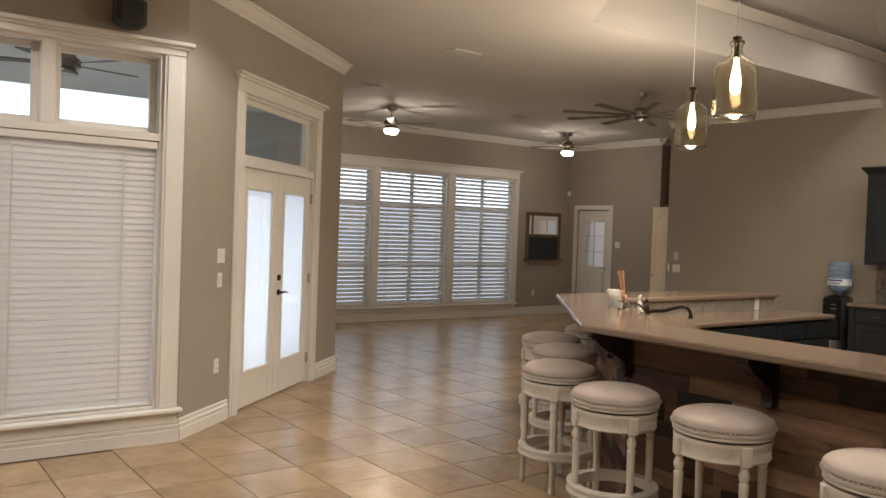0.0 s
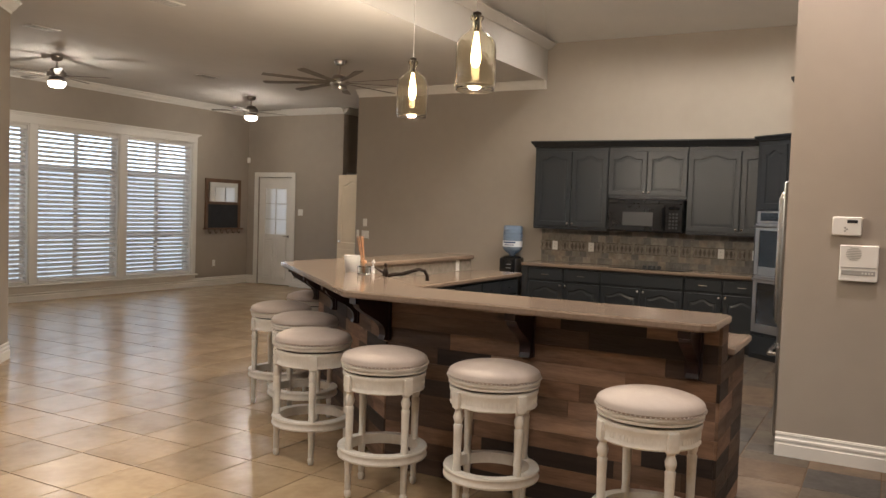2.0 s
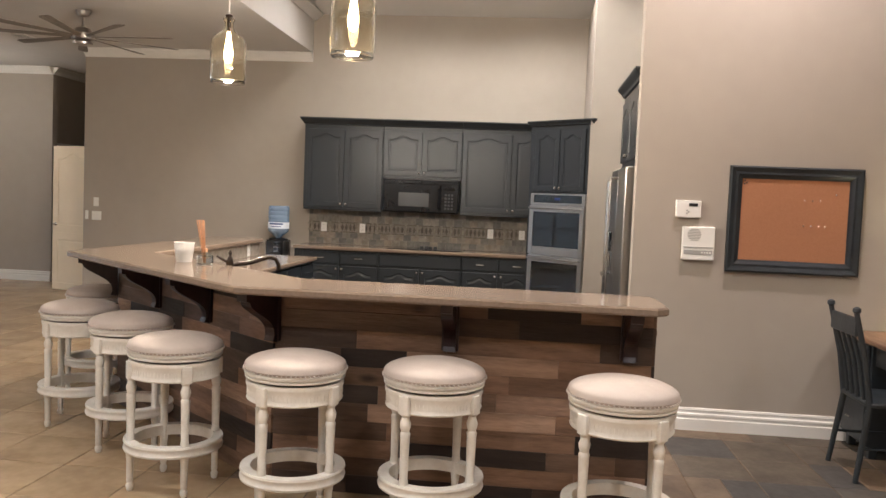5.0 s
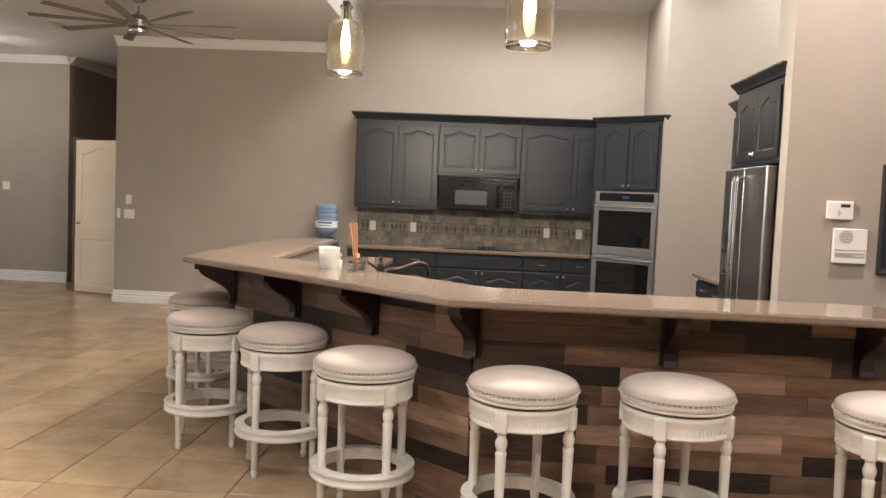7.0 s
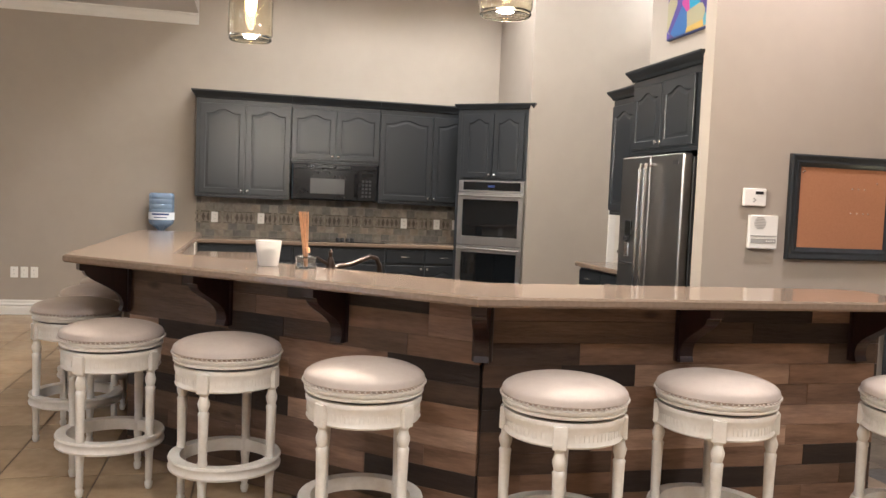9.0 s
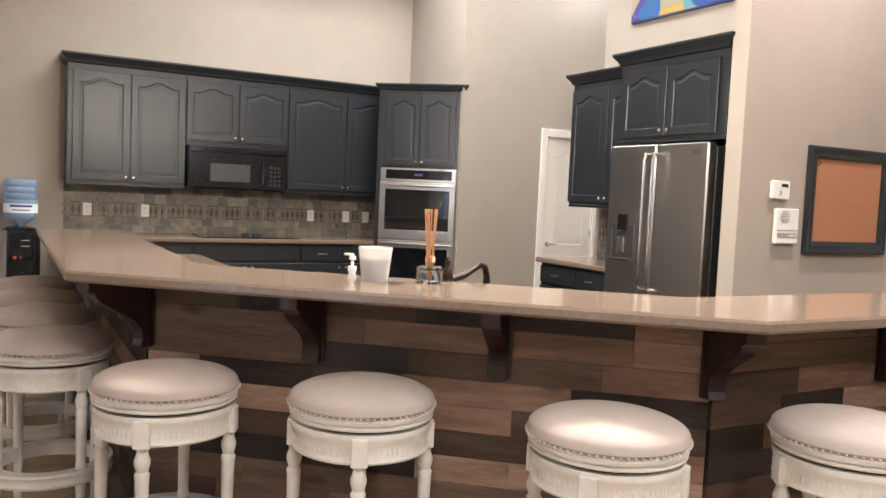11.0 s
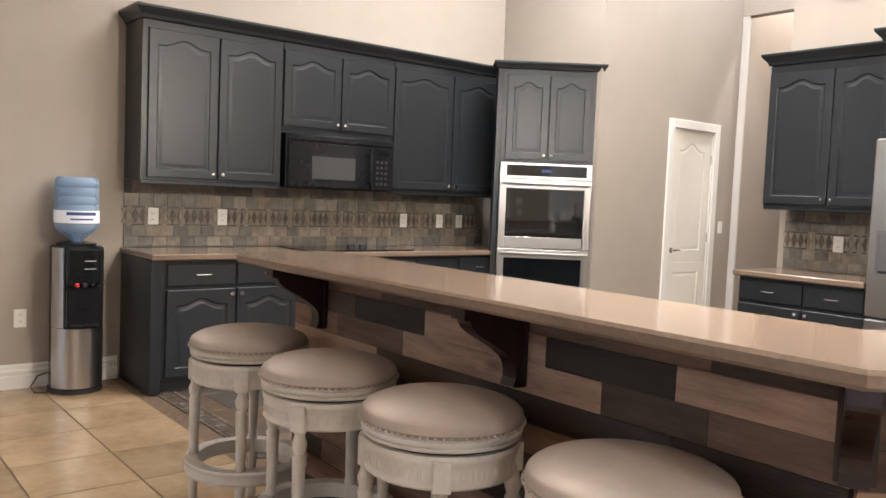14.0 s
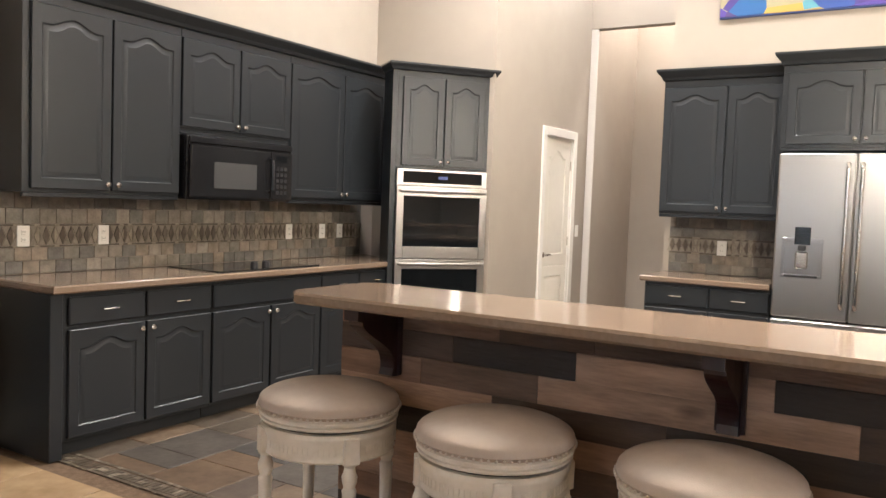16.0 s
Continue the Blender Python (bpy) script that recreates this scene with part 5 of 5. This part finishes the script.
Mesh().loft([[(r * math.cos(2 * math.pi * i / 32), r * math.sin(2 * math.pi * i / 32), z) for i in range(32)] for r, z in ((0.134, 1.085), (0.1355, 1.085), (0.1355, 1.165), (0.134, 1.165))], close=True).put("label", M_LABEL, wc, True)
lb = Mesh()
for z0, z1, a0, a1 in ((1.135, 1.155, -130, -50), (1.105, 1.115, -120, -60)):
    ring = [radians(a0 + (a1 - a0) * k / 10) for k in range(11)]
    lb.loft([[(r * math.cos(a), r * math.sin(a), z) for r, z in ((0.136, z0), (0.1366, z0), (0.1366, z1), (0.136, z1))] for a in ring])
lb.put("printed_band", M_NAVY, wc, True)
Mesh().tube([(-0.14, 0.12, 0.10), (-0.20, 0.10, 0.09), (-0.25, 0.06, 0.03), (-0.24, 0.0, 0.006), (-0.18, -0.03, 0.006), (-0.16, 0.02, 0.006)], 0.005, 6).put("power_cord", M_MBLACK, wc, True)

# ---- on the bar ----
cd = thing("candle", pose(4.535, 3.985, 1.0725), "white wax candle in a frosted glass tumbler", "candle")
Mesh().lathe([(0.047, 0), (0.049, 0.004), (0.063, 0.122), (0.060, 0.123), (0.0455, 0.012), (0.001, 0.010)], 28).put("tumbler", M_FROST, cd, True)
Mesh().lathe([(0.044, 0.0125), (0.053, 0.085), (0.001, 0.087)], 24).put("wax", M_WAX, cd, True)
df = thing("reed_diffuser", pose(4.435, 3.81, 1.0725), "clear glass reed diffuser with bundled orange reeds", "diffuser")
Mesh().lathe([(0.048, 0), (0.05, 0.004), (0.05, 0.055), (0.044, 0.06), (0.02, 0.062), (0.016, 0.075), (0.013, 0.075), (0.016, 0.058), (0.04, 0.054), (0.046, 0.05), (0.046, 0.008), (0.001, 0.007)], 24).put("jar", M_GLASS, df, True)
Mesh().lathe([(0.018, 0.0755), (0.018, 0.095), (0.012, 0.10)], 14).put("collar", M_REED, df, True)
for k in range(9):
    a = k * 2.4
    Mesh().tube([(0.006 * math.cos(a), 0.006 * math.sin(a), 0.012), (0.022 * math.cos(a) - 0.03, 0.022 * math.sin(a) + 0.02, 0.27)], 0.0024, 6).put("reed", M_REED, df)
sb = thing("soap_dispenser", pose(4.79, 3.97, 0.9095, 0, 0, 30), "white plastic soap pump bottle by the sink", "soap dispenser")
Mesh().lathe([(0.034, 0), (0.036, 0.005), (0.036, 0.10), (0.03, 0.118), (0.014, 0.128), (0.014, 0.17)], 20).put("bottle", M_PLATE, sb, True)
Mesh().lathe([(0.018, 0.1705), (0.018, 0.19), (0.006, 0.192), (0.006, 0.215), (0.014, 0.216), (0.014, 0.23)], 14).put("pump", M_PLATE, sb, True)
Mesh().box(-0.005, 0.04, -0.006, 0.006, 0.231, 0.241, 0.002).put("nozzle", M_PLATE, sb)

# ---- on the desk wall ----
KD = pose(5.40, 0, 0, 0, 0, -90)          # s runs towards -y; s = -y
cb = thing("cork_board", KD @ pose(-0.51, 0, 1.12), "cork notice board in a wide black frame on the wall", "notice board")
w, h, b = 0.87, 0.722, 0.085
Mesh().box(b - 0.01, w - b + 0.01, -0.012, -0.001, b - 0.01, h - b + 0.01).put("cork", M_CORK, cb)
fm = Mesh()
P4 = [(0, 0.002), (0, 0.03), (0.012, 0.036), (0.04, 0.028), (0.055, 0.03), (0.072, 0.02), (b, 0.016), (b, 0.002)]
rings = []
for t_, dpt in P4:
    rings.append([(t_, -dpt, t_), (w - t_, -dpt, t_), (w - t_, -dpt, h - t_), (t_, -dpt, h - t_)])
fm.loft(rings, cap=False)
fm.put("frame", M_FRAME, cb)
for x, z in [(0.10, 0.625), (0.115, 0.61), (0.10, 0.60), (0.50, 0.50), (0.55, 0.50), (0.60, 0.50), (0.50, 0.33), (0.55, 0.33), (0.60, 0.33), (0.64, 0.33), (0.70, 0.545)]:
    Mesh().lathe([(0.004, 0), (0.006, 0.006), (0.003, 0.009)], 8).put("push_pin", M_CHROME, cb, True, pose(x, -0.0125, z, 90, 0, 0))
th = thing("thermostat", KD @ pose(-0.773, 0, 1.533), "white wall keypad with small dark display", "thermostat")
Mesh().box(-0.085, 0.085, -0.028, -0.0005, -0.06, 0.06, 0.006).put("body", M_PLATE, th)
Mesh().box(0.0, 0.06, -0.0295, -0.0275, 0.02, 0.04).put("display", M_MBLACK, th)
for dx, dz in ((-0.01, -0.01), (-0.01, -0.03), (0.0, -0.02)):
    Mesh().box(dx - 0.006, dx + 0.006, -0.03, -0.0275, dz - 0.005, dz + 0.005).put("key", M_GREYPL, th)
ic = thing("intercom", KD @ pose(-0.695, 0, 1.30), "white wall intercom with speaker grille and buttons", "intercom")
Mesh().box(-0.11, 0.11, -0.03, -0.0005, -0.115, 0.115, 0.006).put("body", M_PLATE, ic)
Mesh().box(-0.10, 0.10, -0.0325, -0.0295, -0.03, -0.024).put("groove", M_GREYPL, ic)
Mesh().box(-0.095, 0.095, -0.0325, -0.0295, -0.075, -0.045).put("button_strip", M_GREYPL, ic)
for k in range(4):
    Mesh().box(0.02 + k * 0.018, 0.03 + k * 0.018, -0.034, -0.032, -0.066, -0.056).put("button", M_PLATE, ic)
gl = Mesh()
for k in range(8):
    hw = 0.045 * math.sqrt(1 - ((k - 3.5) / 4.2) ** 2)
    gl.box(-0.03 - hw, -0.03 + hw, -0.0315, -0.0295, 0.02 + k * 0.0105, 0.025 + k * 0.0105)
gl.put("speaker_grille", M_GREYPL, ic)

# ---- desk and chair ----
dk = thing("desk", pose(4.10, -0.90, 0), "black wooden desk with worn brown top and drawers", "desk")
Mesh().box(0, 1.28, 0, 0.62, 0.735, 0.765, 0.006).put("top", M_HEART, dk)
Mesh().box(0.86, 1.26, 0.02, 0.58, 0.08, 0.734, 0.004).put("pedestal", M_FRAME, dk)
Mesh().box(0.03, 0.86, 0.02, 0.56, 0.60, 0.734, 0.004).put("apron", M_FRAME, dk)
for z0, z1 in ((0.10, 0.36), (0.37, 0.55), (0.56, 0.72)):
    Mesh().box(0.88, 1.24, 0.5805, 0.60, z0, z1, 0.006).put("drawer", M_FRAME, dk)
    Mesh().tube([(1.03, 0.60, (z0 + z1) / 2), (1.03, 0.625, (z0 + z1) / 2), (1.09, 0.625, (z0 + z1) / 2), (1.09, 0.60, (z0 + z1) / 2)], 0.005, 6).put("handle", M_CHROME, dk, True)
for x in (0.05, 0.9, 1.22):
    for y in (0.05, 0.53):
        Mesh().box(x - 0.025, x + 0.025, y - 0.025, y + 0.025, 0.002, 0.60 if x < 0.5 else 0.08, 0.004).put("leg", M_FRAME, dk)
ch = thing("desk_chair", pose(4.68, -0.16, 0, 0, 0, 0), "black painted wooden side chair with slatted back", "chair")
Mesh().prism(rr(0.44, 0.42, 0.05), 0.44, 0.47, 0.008).put("seat", M_FRAME, ch, True, pose(0, -0.16, 0))
for x in (-0.19, 0.19):
    Mesh().tube([(x * 1.1, 0.09, 0.002), (x, 0.03, 0.44), (x, 0.07, 0.70), (x * 1.03, 0.14, 0.98)], [0.016, 0.02, 0.018, 0.015], 8).put("back_post", M_FRAME, ch, True)
    Mesh().lathe([(0.014, 0), (0.024, 0.012), (0.022, 0.03), (0.008, 0.04)], 12).put("finial", M_FRAME, ch, True, pose(x * 1.03, 0.14, 0.975))
    Mesh().tube([(x * 1.05, -0.34, 0.002), (x, -0.33, 0.44)], [0.014, 0.02], 8).put("front_leg", M_FRAME, ch, True)
    Mesh().tube([(x * 1.05, 0.07, 0.2), (x * 1.02, -0.335, 0.2)], 0.009, 6).put("stretcher", M_FRAME, ch, True)
Mesh().box(-0.19, 0.19, 0.118, 0.138, 0.84, 0.95, 0.006).put("top_rail", M_FRAME, ch)
for k in range(4):
    x = -0.12 + 0.08 * k
    Mesh().tube([(x, 0.035, 0.46), (x, 0.07, 0.68), (x, 0.125, 0.86)], 0.012, 6).put("back_slat", M_FRAME, ch, True)
dl = thing("desk_lamp", pose(5.05, -0.72, 0.766), "small desk lamp with cream shade, lit", "lamp")
Mesh().lathe([(0.07, 0), (0.07, 0.012), (0.012, 0.02), (0.012, 0.26)], 18).put("base", M_BRONZE, dl, True)
sh = Mesh().loft([[(r * math.cos(2 * math.pi * i / 24), r * math.sin(2 * math.pi * i / 24), z) for i in range(24)] for r, z in ((0.12, 0.22), (0.07, 0.38), (0.068, 0.38), (0.118, 0.22))], close=True)
sh.put("shade", M_SHADE, dl, True)
lamp("desk_light", "POINT", (5.05, -0.72, 1.08), 7, (1, 0.80, 0.42), 0.03)

# ---- by the back door ----
mr = thing("hall_mirror_rack", pose(10.55, YN, 1.0), "dark wooden coat rack with mirror and hooks on the wall", "coat rack")
fm = Mesh()
for a, b, p, q in ((0, 0.07, 0.08, 1.0), (0.85, 0.92, 0.08, 1.0), (0.07, 0.85, 0.93, 1.0), (0.07, 0.85, 0.52, 0.57)):
    fm.box(a, b, -0.035, -0.001, p, q, 0.005)
fm.box(-0.03, 0.95, -0.09, -0.001, 0.05, 0.08, 0.006)
fm.put("frame", M_HEART, mr)
Mesh().box(0.07, 0.85, -0.02, -0.001, 0.57, 0.93).put("mirror", M_MIRROR, mr)
Mesh().box(0.07, 0.85, -0.022, -0.001, 0.081, 0.52).put("board", M_MBLACK, mr)
for k in range(6):
    Mesh().tube([(0.08 + k * 0.15, -0.04, 0.045), (0.08 + k * 0.15, -0.06, -0.01), (0.08 + k * 0.15, -0.09, -0.02), (0.08 + k * 0.15, -0.10, 0.01)], 0.008, 6).put("hook", M_HEART, mr, True)
ms = thing("motion_sensor", pose(XE - 0.06, YN - 0.06, 2.35, 0, 0, -45), "small white corner alarm sensor on the wall", "sensor")
Mesh().box(-0.03, 0.03, -0.02, 0.02, 0, 0.10, 0.008).put("body", M_PLATE, ms)

# ---- outside ----
fence = Mesh().box(-4, 16, 16.0, 16.2, -0.16, 2.2)
structure(fence, "garden_wall", M_FENCE, "pale rendered garden wall outside", "garden wall")
haze = Mesh().box(-60, 70, 58, 58.2, -0.16, 40)
structure(haze, "backdrop", M_HAZE, "bright white hazy sky far beyond the garden", "backdrop")

# ---- floor tiles, last ----
S, GX, GY = 0.463, 2.40, 4.77
def slate_area(x, y):
    if y < 1.1 and x > 3.6:
        return True
    if x > 9.4 and y < 4.6 or (y < 4.55 and x > 7.9):
        return True
    if y >= 4.55 or x < 3.9:
        return False
    return (x - 3.9) / 1.53 * 1.755 + 3.1 > y


tile = Mesh().box(0.004, S - 0.004, 0.004, S - 0.004, -0.012, 0.0, 0.0012).data("tile", M_TILE)
near, far = [], []
for i in range(-13, 28):
    for j in range(-20, 16):
        x, y = GX + i * S, GY + j * S
        cx, cy = x + S / 2, y + S / 2
        if slate_area(cx, cy) or cx > 11.7 and cy < 7.8 or cx > 15 or cy > 11.7:
            continue
        if cy > 5.9 and (cx - PA.x) * -U.y + (cy - PA.y) * U.x > 0.3 and cy < 8.0 or cy > 8.0 and cx < 4.2 or cx < 1.7 and cy > 5.9:
            continue
        (near if 1.0 < cx < 10.2 and 2.2 < cy < 8.0 else far).append((x, y))
near.sort(key=lambda p: (p[0] + S / 2 - 5) ** 2 * 0.5 + (p[1] + S / 2 - 5) ** 2)
far += near[290:]
for x, y in near[:290]:
    o = new("tile", tile)
    o.parent, o.matrix_basis = floor, pose(x, y, random.uniform(-0.0006, 0.0004))
me = Mesh()
for x, y in far:
    me.box(x + 0.004, x + S - 0.004, y + 0.004, y + S - 0.004, -0.012, random.uniform(-0.0006, 0.0), 0.0012)
t = me.put("far_tiles", M_TILE, floor)
t["kind"] = "stuff"

# slate in the kitchen: large and small pieces
SL = 0.41
sd = {}
for i in range(0, 17):
    for j in range(-11, 11):
        x, y = 3.55 + i * SL, 0.09 + j * SL
        cx, cy = x + SL / 2, y + SL / 2
        if not slate_area(cx, cy) or cx > 10 or (cy < -0.9 and cx > 5.4) or (cx < 7.5 and cx > 5.5 and cy < 0.4):
            continue
        for a, b, c, d in random.choice([((0, 0, 1, 1),), ((0, 0, 0.5, 1), (0.5, 0, 1, 1)), ((0, 0, 1, 0.5), (0, 0.5, 1, 1)), ((0, 0, 1, 1),)]):
            key = (c - a, d - b)
            if key not in sd:
                sd[key] = Mesh().box(0.003, (c - a) * SL - 0.003, 0.003, (d - b) * SL - 0.003, -0.0115, 0.0, 0.003).data("slate_tile", M_SLATE)
            o = new("slate_tile", sd[key])
            o.parent, o.matrix_basis = floor, pose(x + a * SL, y + b * SL, random.uniform(-0.0005, 0.0015))
# mosaic border at the edge of the slate
me = Mesh()
k = 0
x = 7.95
while x < 9.44:
    y0, y1 = 4.56, 4.63
    me.box(x, x + 0.026, y0, y1, -0.003, 0.0035)
    x += 0.031
for y in (4.535, 4.645):
    me.box(7.95, 9.44, y - 0.011, y + 0.011, -0.003, 0.0035)
t = me.put("border_mosaic", M_DIAMOND, floor)
t["kind"] = "stuff"
